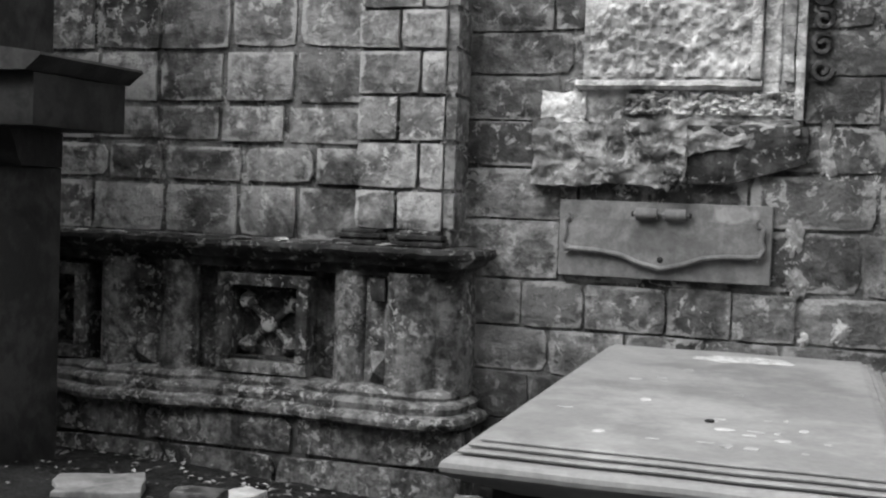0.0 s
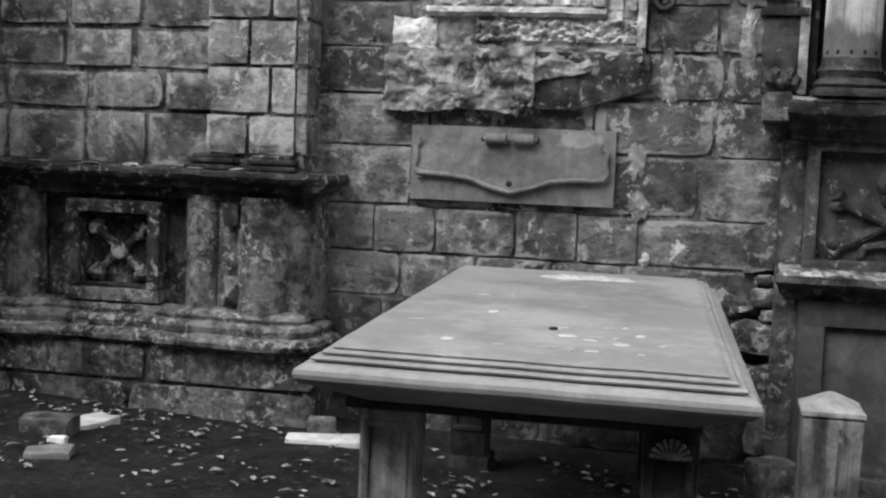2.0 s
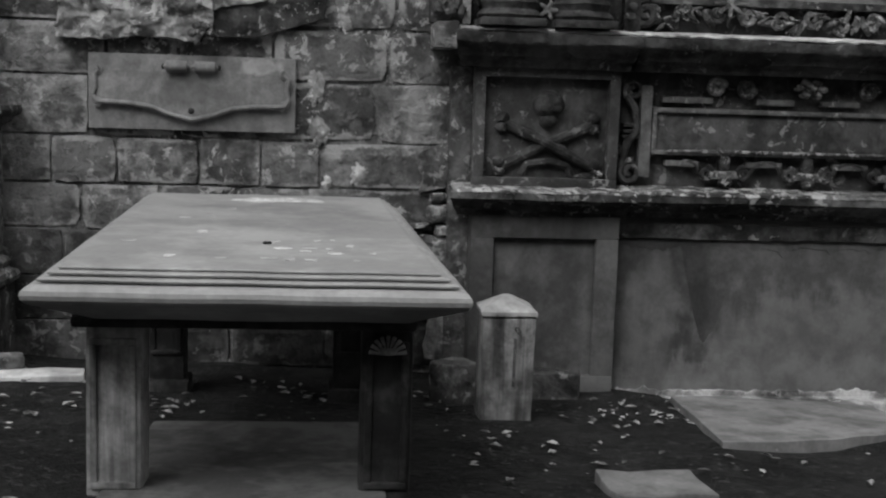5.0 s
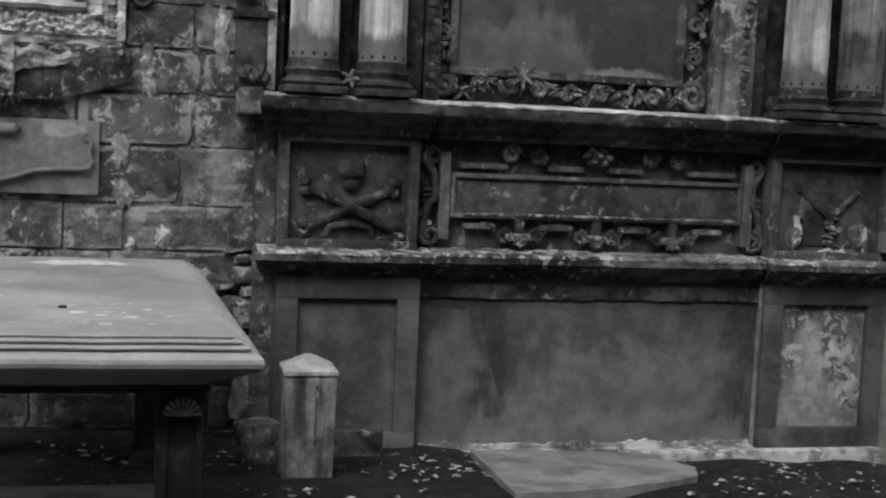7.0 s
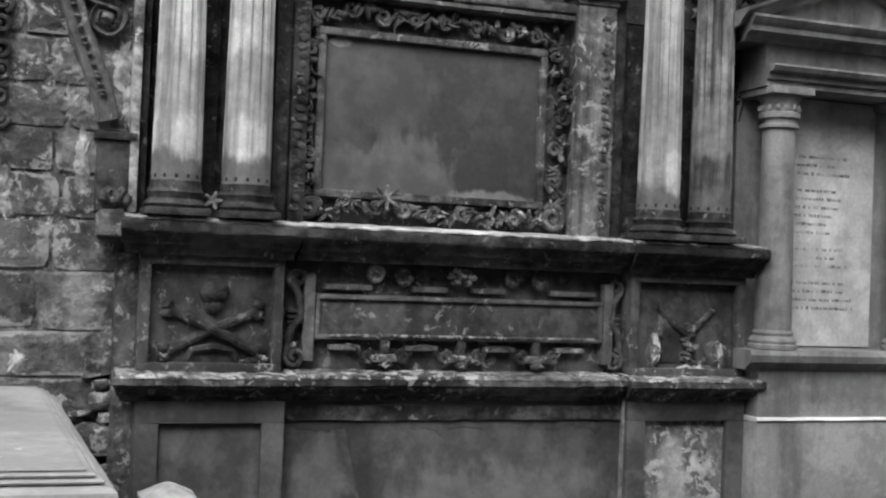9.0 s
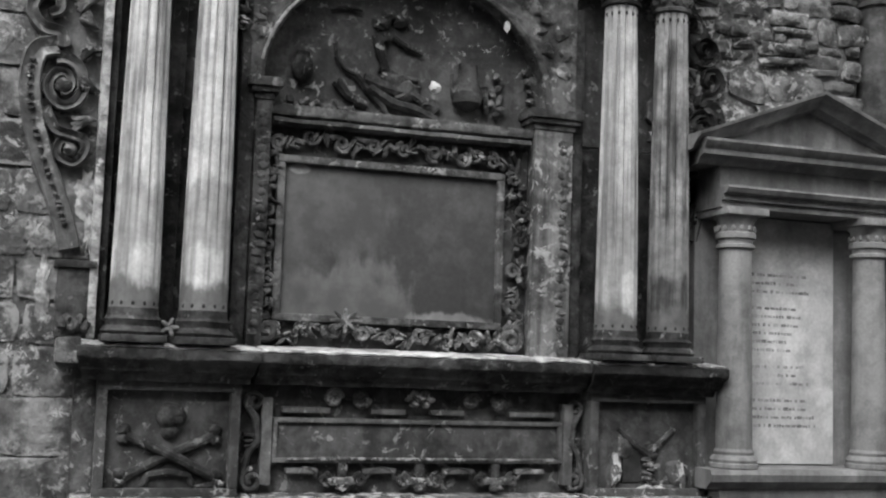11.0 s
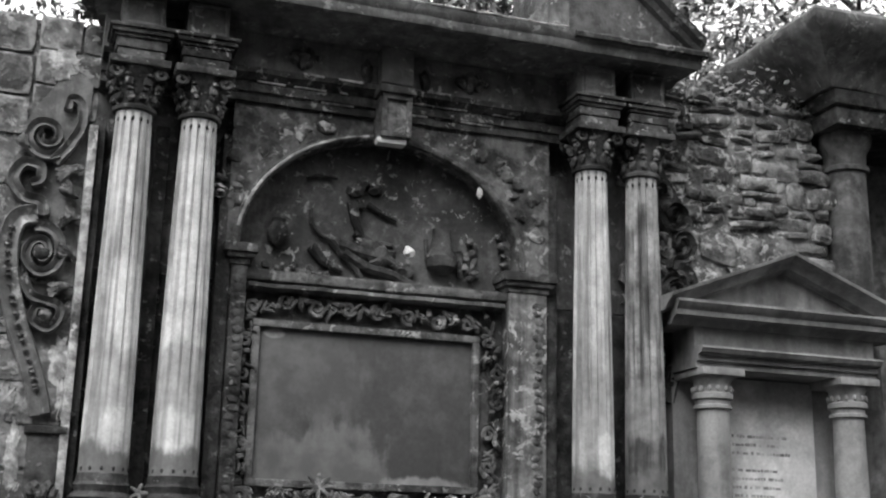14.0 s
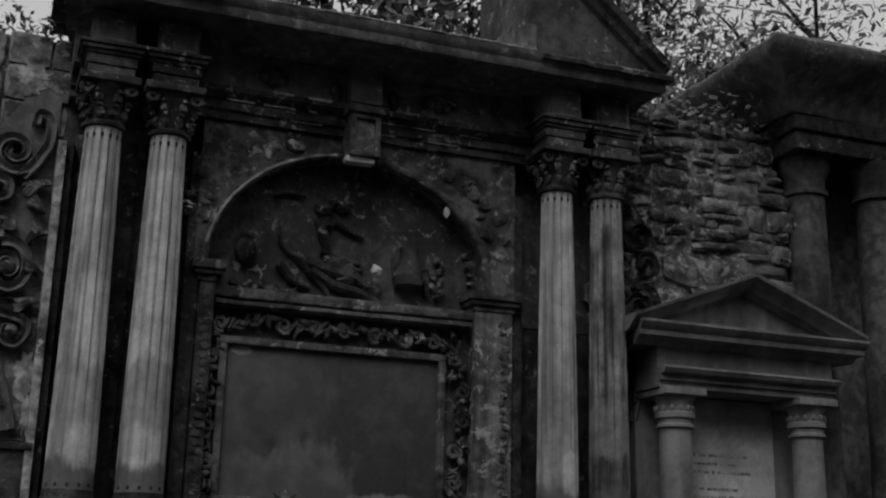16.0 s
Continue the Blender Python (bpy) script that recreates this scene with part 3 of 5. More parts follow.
# ---- weathered marble memorial above the plaque ----
mem = thing("marble_memorial", (0.15, 2.39, 1.55), "pale eroded marble memorial panel with moulded frame", "memorial")


def rough_face(x0, x1, z0, z1, y, amount, size, k=70, fade=True):
    bm = bmesh.new()
    g = []
    for j in range(k + 1):
        row = []
        for i in range(k + 1):
            x, z = x0 + (x1 - x0) * i / k, z0 + (z1 - z0) * j / k
            d = noise.fractal(Vector((x * size, 0.3, z * size)), 1.0, 2.0, 5)
            row.append(bm.verts.new((x, y - amount * d, z)))
        g.append(row)
    for a, c in zip(g, g[1:]):
        for i in range(k):
            bm.faces.new((a[i], a[i + 1], c[i + 1], c[i]))
    rim = g[0] + [r[-1] for r in g[1:]] + g[-1][-2::-1] + [r[0] for r in g[-2:0:-1]]
    back = [bm.verts.new((v.co.x, y + 0.1, v.co.z)) for v in rim]
    for i in range(len(rim)):
        j = (i + 1) % len(rim)
        bm.faces.new((rim[i], back[i], back[j], rim[j]))
    return bm


part("inscription_panel", rough_face(-0.26, 0.42, 1.99, 2.85, 2.36, 0.022, 24, 110), M_MARBLE, mem, "flaked illegible marble panel")
part("carved_band", rough_face(-0.1, 0.6, 1.835, 1.93, 2.35, 0.03, 45, 90), M_MARBLE, mem, "carved lower band")
prof = [(2.40, 1.935), (2.33, 1.935), (2.315, 1.95), (2.32, 1.965), (2.34, 1.975), (2.40, 1.98)]
part("sill_moulding", worn(prism(bmesh.new(), prof, -0.31, 0.45, steps=30), 0.005, 9), M_MARBLE, mem)
for x0, x1, z0, yq in ((0.405, 0.445, 1.98, 2.32), (0.455, 0.52, 1.84, 2.355), (0.535, 0.575, 1.97, 2.33), (0.58, 0.617, 1.815, 2.335)):
    bmq = bmesh.new()
    for k in range(8):
        z = z0 + (2.85 - z0) * k / 8
        box(bmq, x0, x1, yq, 2.40, z, z0 + (2.85 - z0) * (k + 1) / 8, bevel=0.006)
    part("frame_moulding", worn(bmq, 0.006, 14), M_MARBLE, mem)
part("backing", B(-0.29, 0.615, 2.365, 2.412, 1.80, 2.86, bevel=0.004), M_CRUST, mem, "flaked pale margin round the panel")
part("corbel", worn(worn(rough_face(-0.49, 0.16, 1.535, 1.81, 2.32, 0.04, 9, 70), 0.014, 7), 0.01, 24), M_CORBEL, mem, "broken rough stone corbel")
bmq = rough_face(0.15, 0.61, 1.66, 1.815, 2.338, 0.03, 9, 50)
for v in bmq.verts:
    v.co.z += max(0.0, v.co.x - 0.15) * 0.22 * (1.815 - v.co.z) / 0.155
part("corbel_crest", worn(worn(bmq, 0.012, 7), 0.008, 24), M_CORBEL, mem, "pale broken upper edge of the corbel")
# The shadow on the set-back end is put into a darker stone.
bmq = rough_face(0.15, 0.64, 1.55, 1.79, 2.352, 0.012, 6, 40)
for v in bmq.verts:
    v.co.z += max(0, (v.co.x - 0.33)) * 0.3 * (1.79 - v.co.z) / 0.24
    v.co.y -= 0.1 * max(0.0, v.co.z - 1.66)
part("corbel_end", bmq, M_SOOTP, mem, "sloping corbel end in stone darkened for its shadow")
ros = part("rosette", lump(bmesh.new(), 0.12, 2.285, 1.56, 0.022, 0.022, 0.022, 0.5), M_PLINTH, mem, "small dark carved rosette")
for k in range(6):
    part("petal", lump(bmesh.new(), 0.12 + 0.038 * math.cos(k * 1.05), 2.292, 1.56 + 0.032 * math.sin(k * 1.05), 0.02, 0.018, 0.018, 0.5), M_PLINTH, ros)
part("white_block", worn(worn(rough_face(-0.455, -0.27, 1.80, 1.925, 2.345, 0.012, 20, 16), 0.012, 9), 0.006, 30), M_SPECK, mem, "clean white stone block")
for k in range(9):
    z = 2.02 + 0.1 * k
    part("side_scroll", sweep(bmesh.new(), spiral(0.68, 2.37, z, 0.045, 0.012, 1.3, k, 1 if k % 2 else -1, 14), 0.012, 6), M_SOOTP, mem, "dark carved side scroll")

# ---- great wall monument ----
mon = thing("wall_monument", (2.75, 2.3, 0.0), "tall soot-blackened renaissance wall monument with paired fluted columns", "monument")
part("footing", worn(B(1.27, 4.33, 2.12, 2.41, -0.2, 0.02, bevel=0.015), 0.008, 4), M_CRUST, mon, "pale splashed footing course")
part("dado", B(1.93, 3.66, 2.25, 2.41, 0.0, 0.83), M_DADO, mon, "broad plain water-stained dado")
part("dado_band", worn(prism(bmesh.new(), [(2.26, 0.735), (2.228, 0.735), (2.228, 0.80), (2.26, 0.80)], 1.95, 3.64, steps=40), 0.006, 20), M_SOOTP, mon)


def pedestal(x0, x1, mat=M_DADO):
    p = part("pedestal", B(x0, x1, 2.205, 2.41, -0.12, 0.83), mat, mon, "plain pilaster pedestal with sunk panel")
    part("panel_frame", frame_ring(bmesh.new(), x0, x1, 0.02, 0.83, 0.1, 2.17, 2.21), M_DRIP, p)


pedestal(1.285, 1.935)
pedestal(3.655, 4.32, M_FLAKE)


def ledge(z0, z1, segs, name, mat, label):
    h = z1 - z0
    for x0, x1, yf, ma, mb in segs:
        pr = [(2.41, z0), (yf + 0.11, z0), (yf + 0.10, z0 + 0.18 * h), (yf + 0.055, z0 + 0.32 * h), (yf + 0.04, z0 + 0.5 * h), (yf + 0.008, z0 + 0.62 * h), (yf, z0 + 0.7 * h), (yf, z0 + 0.95 * h), (yf + 0.012, z1), (2.41, z1 + 0.02)]
        part(name, worn(prism(bmesh.new(), pr, x0, x1, ma, mb, steps=30), 0.005, 9, x0), mat, mon, label)


ledge(0.825, 0.94, ((1.30, 1.90, 2.06, 0.35, 0.25), (1.985, 3.62, 2.115, 0, 0), (3.70, 4.29, 2.06, 0.25, 0.25)), "lower_ledge", M_SOOTP, "dark ledge with pale lichen along its top")
for x0, x1, yf in ((1.2, 1.97, 2.06), (1.99, 3.61, 2.115), (3.63, 4.35, 2.06)):
    part("ledge_crust", worn(worn(prism(bmesh.new(), [(2.41, 0.958), (yf + 0.004, 0.928), (yf - 0.002, 0.934), (yf + 0.01, 0.946), (2.41, 0.968)], x0, x1, steps=90), 0.006, 14, x0), 0.004, 40), M_LEDGE, mon, "lichen crust along the ledge")
ledge(1.46, 1.608, ((1.29, 1.88, 2.05, 0.3, 0.25), (1.975, 3.62, 2.09, 0, 0), (3.70, 4.28, 2.05, 0.25, 0.25)), "upper_ledge", M_SOOT, "black moulded cornice ledge")
for x0, x1, yf in ((1.2, 1.97, 2.055), (1.99, 3.61, 2.09), (3.63, 4.35, 2.055)):
    part("ledge_crust", worn(prism(bmesh.new(), [(2.41, 1.626), (yf, 1.606), (yf - 0.002, 1.612), (yf + 0.012, 1.62), (2.41, 1.645)], x0, x1, steps=60), 0.006, 16, x0), M_CRUST, mon, "lichen crust on the cornice")
part("end_block", worn(B(1.10, 1.2, 2.12, 2.41, 1.53, 1.64, bevel=0.015), 0.008, 9), M_LEDGE, mon)


def relief_pedestal(x0, x1):
    p = part("relief_pedestal", B(x0, x1, 2.245, 2.41, 0.94, 1.47), M_PANEL, mon, "square pedestal with carved emblem")
    part("panel_frame", frame_ring(bmesh.new(), x0, x1, 0.945, 1.465, 0.045, 2.19, 2.25), M_PANEL, p)
    return p


p1 = relief_pedestal(1.285, 1.915)
# skull over crossed bones, one plain carving
e = bmesh.new()
cx, cz = 1.612, 1.262
lump(e, cx, 2.235, cz + 0.045, 0.068, 0.052, 0.062, 0.08, 3)
lump(e, cx, 2.24, cz - 0.02, 0.045, 0.04, 0.042, 0.1)
for s in (-1, 1):
    sweep(e, [(cx - s * 0.19, 2.235, 1.22), (cx - s * 0.06, 2.225, 1.165), (cx + s * 0.06, 2.225 - 0.012 * s, 1.11), (cx + s * 0.2, 2.235, 1.035)], 0.022, 8)
    for dz in (-0.02, 0.022):
        lump(e, cx - s * 0.2, 2.235, 1.225 + dz, 0.03, 0.025, 0.026, 0.3)
        lump(e, cx + s * 0.21, 2.235, 1.03 + dz, 0.03, 0.025, 0.026, 0.3)
sweep(e, [(cx - 0.11, 2.24, 1.0), (cx - 0.09, 2.235, 1.045), (cx, 2.23, 1.06), (cx + 0.09, 2.235, 1.045), (cx + 0.11, 2.24, 1.0)], 0.018, 7)
for k in range(3):
    lump(e, cx + 0.15 + 0.035 * k, 2.235, 0.99 + 0.01 * k, 0.05, 0.03, 0.018, 0.4)
part("emblem_carving", e, M_SOOTP, p1, "skull and crossed bones carved in relief")
# Raised dark blocks give the shade of the two eye hollows.
for sg in (-1, 1):
    part("emblem_hollow", B(cx + sg * 0.03 - 0.017, cx + sg * 0.03 + 0.017, 2.18, 2.215, cz + 0.016, cz + 0.044, bevel=0.008), M_DARK, p1)

p2 = relief_pedestal(3.665, 4.32)
e = bmesh.new()
hx = 4.0
for sg in (-1, 1):
    sweep(e, [(hx + 0.02, 2.235, 1.16), (hx + sg * 0.08, 2.23, 1.22), (hx + sg * 0.16, 2.238, 1.29)], 0.022, 7, 0.6)
for k in range(8):
    lump(e, hx + 0.02 + 0.018 * math.sin(k * 2), 2.235, 1.18 - 0.024 * k, 0.032, 0.025, 0.018, 0.5)
lump(e, hx + 0.08, 2.238, 0.985, 0.15, 0.03, 0.022, 0.5)
lump(e, hx - 0.19, 2.24, 1.05, 0.035, 0.02, 0.09, 0.5)
lump(e, hx - 0.12, 2.24, 1.19, 0.05, 0.02, 0.06, 0.5, 2, 0.5)
lump(e, hx + 0.18, 2.24, 1.07, 0.06, 0.02, 0.07, 0.5)
part("emblem_carving", worn(e, 0.008, 20), M_SOOTP, p2, "broken flaking emblem with pale streaks")
for x, z, rx, rz in ((hx - 0.175, 1.07, 0.025, 0.1), (hx - 0.15, 1.2, 0.014, 0.05), (hx + 0.05, 0.982, 0.12, 0.02), (hx + 0.03, 1.19, 0.03, 0.02), (hx + 0.2, 1.05, 0.018, 0.07)):
    part("pale_flake", worn(worn(lump(bmesh.new(), x, 2.226, z, rx, 0.018, rz, 0.6), 0.012, 16), 0.006, 40), M_LEDGE, p2, "pale flaked stone")
# A raised dark block gives the shade of the broken hollow.
part("emblem_hollow", worn(B(hx - 0.13, hx - 0.03, 2.235, 2.25, 1.02, 1.2, bevel=0.006), 0.008, 20), M_DARK, p2)

# strapwork cartouche between the pedestals
ca = part("cartouche_panel", B(1.915, 3.665, 2.31, 2.41, 0.94, 1.47), M_PANEL, mon, "black strapwork cartouche with blank tablet")
part("cartouche_tablet", B(2.10, 3.52, 2.275, 2.32, 1.125, 1.29, bevel=0.004), M_PANEL, ca)
e = bmesh.new()
frame_ring(e, 2.08, 3.54, 1.105, 1.31, 0.02, 2.255, 2.32)
for x0, x1, z in ((2.12, 2.35, 1.345), (2.55, 2.72, 1.345), (2.85, 3.02, 1.345), (3.26, 3.5, 1.345), (2.15, 2.3, 1.065), (2.52, 2.68, 1.065), (2.92, 3.08, 1.065), (3.3, 3.45, 1.065)):
    box(e, x0, x1, 2.265, 2.32, z - 0.012, z + 0.012, bevel=0.004)
for x in (2.05, 3.57):
    box(e, x - 0.025, x + 0.025, 2.25, 2.32, 1.0, 1.4, bevel=0.006)
part("strapwork_frame", worn(e, 0.004, 15), M_HIGH, ca)
for x in (2.365, 2.50, 3.06, 3.20):
    part("volute", sweep(bmesh.new(), spiral(x, 2.27, 1.405, 0.042, 0.008, 1.8, 0, 1 if x in (2.365, 3.06) else -1), 0.013, 7), M_PLINTH, ca)
rs = part("rosette", lump(bmesh.new(), 2.79, 2.265, 1.41, 0.03, 0.03, 0.024, 0.5), M_LEDGE, ca)
for k in range(6):
    lp = lump(bmesh.new(), 2.79 + 0.05 * math.cos(k * 1.05), 2.268, 1.41 + 0.032 * math.sin(k * 1.05), 0.022, 0.025, 0.018, 0.5)
    part("petal", lp, M_LEDGE, rs)
for x in (2.42, 2.80, 3.19):
    boss = part("strapwork_boss", worn(B(x - 0.075, x + 0.075, 2.25, 2.32, 1.0, 1.035, bevel=0.012), 0.005, 25), M_PLINTH, ca, "eroded strapwork boss")
    part("tab", worn(B(x - 0.022, x + 0.022, 2.262, 2.32, 1.035, 1.108), 0.003, 20), M_SOOTP, boss)
    part("tongue", worn(lump(bmesh.new(), x, 2.25, 0.985, 0.035, 0.03, 0.022, 0.4), 0.004, 25), M_SOOTP, boss)
    for sg in (-1, 1):
        part("roll", sweep(bmesh.new(), spiral(x + sg * 0.085, 2.262, 1.025, 0.032, 0.008, 1.4, 1.5, sg, 14), 0.012, 6), M_SOOTP, boss)
    for sg in (-1, 1):
        ln = smooth_line([(x + sg * 0.12, 2.275, 1.03), (x + sg * 0.135, 2.27, 1.06), (x + sg * 0.165, 2.27, 1.075), (x + sg * 0.19, 2.275, 1.075)], 5)
        part("strap", sweep(bmesh.new(), ln, 0.009, 6), M_SOOTP, boss)
for x0, x1 in ((2.14, 3.5), (2.3, 2.9), (3.0, 3.3)):
    part("pale_chip", worn(B(x0, x1, 2.249, 2.27, 1.117, 1.128, bevel=0.003), 0.005, 26), M_LEDGE, ca)
for x, s in ((1.99, 1), (3.61, -1)):
    e = bmesh.new()
    sweep(e, spiral(x, 2.265, 1.02, 0.055, 0.012, 1.5, 1.5, s), 0.014, 7)
    sweep(e, [(x - s * 0.04, 2.27, 1.05), (x - s * 0.02, 2.255, 1.15), (x + s * 0.02, 2.255, 1.2), (x + s * 0.01, 2.26, 1.3), (x - s * 0.03, 2.27, 1.36)], 0.017, 7)
    sweep(e, spiral(x, 2.265, 1.38, 0.045, 0.012, 1.4, 4.0, -s), 0.012, 7)
    for k in range(3):
        box(e, x - 0.04, x + 0.03, 2.25, 2.31, 1.17 + 0.025 * k, 1.185 + 0.025 * k, bevel=0.004)
    part("side_scroll", e, M_SOOTP, ca)

# splash crust along the foot and drip stains, thin ragged skins on the dado
def skin(name, top, bottom, y, mat, label):
    """A thin skin between two (x, z) lines of equal length."""
    bm = bmesh.new()
    rows = []
    for (xa, za), (xb, zb) in zip(top, bottom):
        rows.append([bm.verts.new((xa, y + 0.004, za)), bm.verts.new((xa, y, za - 0.004)), bm.verts.new((xb, y, zb + 0.002)), bm.verts.new((xb, y + 0.004, zb))])
    for r0, r1 in zip(rows, rows[1:]):
        for i in range(3):
            bm.faces.new((r0[i], r0[i + 1], r1[i + 1], r1[i]))
    part(name, bm, mat, mon, label, smooth=0)


xs_ = [1.94 + 1.71 * k / 120 for k in range(121)]
skin("splash_crust", [(x, 0.045 + 0.015 * noise.noise(Vector((x * 6, 1, 0))) + 0.02 * noise.noise(Vector((x * 25, 2, 0)))) for x in xs_], [(x, 0.0) for x in xs_], 2.2465, M_CRUST, "pale splashed crust at the dado foot")
skin("drip_band", [(x, 0.733) for x in xs_], [(x, 0.70 - 0.07 * max(0.0, noise.noise(Vector((x * 22, 4, 0)))) - 0.05 * max(0.0, noise.noise(Vector((x * 5, 7, 0))))) for x in xs_], 2.2466, M_DRIP, "dark fringe of drips under the ledge")
xs2 = [2.24 + 0.26 * k / 60 for k in range(61)]
skin("drip_stain", [(x, 0.70) for x in xs2], [(x, 0.26 + 0.44 * min(1.0, abs((x - 2.37) / 0.13)) ** 1.5 + 0.06 * noise.noise(Vector((x * 30, 3, 0))) * (1 - abs((x - 2.37) / 0.13))) for x in xs2], 2.2469, M_DRIP, "faint darker drip stain")

# stage behind the columns
part("backing", B(1.22, 4.3, 2.385, 2.412, 1.6, 2.74), M_SOOT, mon)
part("backing_top", B(1.22, 4.3, 2.405, 2.412, 2.75, 3.75, bevel=0), M_PANEL, mon)
for x0, x1 in ((1.255, 1.30), (1.535, 1.60), (1.86, 1.93), (3.585, 3.64), (3.90, 3.95), (4.2, 4.25)):
    part("strip_pilaster", B(x0, x1, 2.30, 2.40, 1.63, 3.45, bevel=0.008), M_SOOT, mon)
for x0, x1, zt in ((1.935, 2.01, 2.80), (3.365, 3.575, 2.79)):
    pi = part("inner_pilaster", B(x0, x1, 2.28, 2.41, 1.63, zt), M_PILASTER if x1 > 3 else M_SOOTP, mon, "narrow carved inner pilaster")
    rr = random.Random(3)
    xm = x1 - 0.05 if x1 > 3 else (x0 + x1) / 2
    for k in range(26):
        part("carved_leaf", lump(bmesh.new(), xm + rr.uniform(-0.012, 0.012), 2.278, 1.70 + k * 0.041, 0.026, 0.009, 0.021, 0.6, 1), M_PLINTH if x1 > 3 else M_SOOTP, pi)
    e = bmesh.new()
    for h0, h1, o in ((zt, zt + 0.03, 0.01), (zt + 0.03, zt + 0.055, 0.03), (zt + 0.055, zt + 0.1, 0.045)):
        box(e, x0 - o, x1 + o, 2.28 - o, 2.42, h0, h1, bevel=0.006)
    part("impost", worn(e, 0.004, 10), M_SOOTP, mon, "moulded impost block")

# inscription tablet in its carved surround
tab = part("tablet", B(2.09, 3.19, 2.345, 2.40, 1.785, 2.525, bevel=0.003), M_TABLET, mon, "blank dark slate tablet with pale bloom")
part("tablet_frame", frame_ring(bmesh.new(), 2.06, 3.22, 1.76, 2.55, 0.035, 2.315, 2.41, bevel=0.006), M_SOOTP, tab)


def strap(x0, x1, z0, z1, n, mat, seed, s=1.0):
    """A run of separate carved scrolls, leaves and straps round the tablet."""
    r = random.Random(seed)
    for k in range(n):
        bm = bmesh.new()
        wide = x1 - x0 > z1 - z0
        x = x0 + (x1 - x0) * (k + 0.5) / n if wide else r.uniform(x0 + 0.03, x1 - 0.03)
        z = r.uniform(z0 + 0.03, z1 - 0.03) if wide else z0 + (z1 - z0) * (k + 0.5) / n
        if k % 3 == 0:
            sweep(bm, spiral(x, 2.325, z, 0.04 * s, 0.008, 1.4, r.random() * 6, r.choice((-1, 1)), 14), 0.014 * s, 6)
            kind = "scroll"
        elif k % 3 == 1:
            for q in range(4):
                lump(bm, x + r.uniform(-0.03, 0.03), 2.325, z + r.uniform(-0.025, 0.025), 0.042 * s, 0.024, 0.012 * s, 0.5, 1, r.random() * 3)
            kind = "carved_leaf"
        else:
            a = r.uniform(0, 3)
            sweep(bm, [(x + 0.05 * s * math.cos(a), 2.345, z + 0.04 * math.sin(a)), (x, 2.305, z), (x - 0.05 * s * math.cos(a + 0.7), 2.345, z - 0.04 * math.sin(a + 0.7))], 0.015, 6)
            kind = "strap"
        part(kind, worn(bm, 0.005, 22), mat, tab)


strap(2.03, 3.28, 2.57, 2.68, 24, M_SOOTP, 1)
strap(2.05, 3.3, 1.645, 1.755, 26, M_PLINTH, 2)
strap(1.985, 2.06, 1.75, 2.58, 15, M_SOOTP, 3, 0.9)
strap(3.225, 3.35, 1.72, 2.6, 17, M_SOOTP, 4)
e = bmesh.new()
for k in range(8):
    a = k * math.pi / 4
    sweep(e, [(2.41, 2.3, 1.77), (2.41 + 0.075 * math.cos(a), 2.285, 1.77 + 0.06 * math.sin(a))], 0.016, 6, 0.4)
part("flower_boss", e, M_LEDGE, tab, "pale star shaped flower boss")
for x, sg in ((2.035, 1), (3.27, -1)):
    part("corner_volute", worn(sweep(bmesh.new(), spiral(x, 2.31, 1.715, 0.065, 0.012, 1.6, 1.4, sg, 24), 0.017, 7), 0.004, 22), M_SOOTP, tab, "corner scroll of the surround")
part("surround", B(1.99, 3.36, 2.36, 2.412, 1.63, 2.7), M_PANEL, mon)
part("tablet_shelf", worn(prism(bmesh.new(), [(2.41, 2.685), (2.29, 2.69), (2.27, 2.70), (2.275, 2.72), (2.41, 2.735)], 2.02, 3.34, steps=30), 0.005, 12), M_SOOTP, mon, "moulded shelf below the lunette")


# arch and lunette
AX, AW, AZ, AH = 2.69, 0.735, 2.90, 0.615
e = bmesh.new()
K = 40
fr, bk, tp = [], [], []
for k in range(K + 1):
    a = math.pi * k / K
    x, z = AX - AW * math.cos(a), AZ + AH * math.sin(a)
    fr.append(e.verts.new((x, 2.285, z)))
    bk.append(e.verts.new((x, 2.408, z)))
    tp.append(e.verts.new((1.9 + (3.585 - 1.9) * k / K if k not in (0, K) else (1.9 if k == 0 else 3.585), 2.285, 3.74)))
for k in range(K):
    e.faces.new((fr[k], fr[k + 1], tp[k + 1], tp[k]))
    e.faces.new((fr[k], bk[k], bk[k + 1], fr[k + 1]))
bl, br_ = e.verts.new((1.9, 2.285, AZ - 0.06)), e.verts.new((3.585, 2.285, AZ - 0.06))
e.faces.new((bl, fr[0], tp[0]))
e.faces.new((br_, tp[K], fr[K]))
part("spandrel", e, M_SOOTP, mon, "arched spandrel wall with worn foliage")
e = bmesh.new()
pts = [(AX - (AW + 0.012) * math.cos(math.pi * k / 44), 2.283, AZ + (AH + 0.012) * math.sin(math.pi * k / 44)) for k in range(45)]
sweep(e, pts, 0.02, 8)
part("archivolt", worn(e, 0.004, 12), M_SOOTP, mon, "moulded arch edge with pale worn arris")
part("worn_arris", worn(sweep(bmesh.new(), [(x, 2.266, z) for x, y, z in pts[2:21]], 0.008, 6), 0.004, 30), M_CRUST, mon, "pale worn arris of the arch")
rr = random.Random(8)
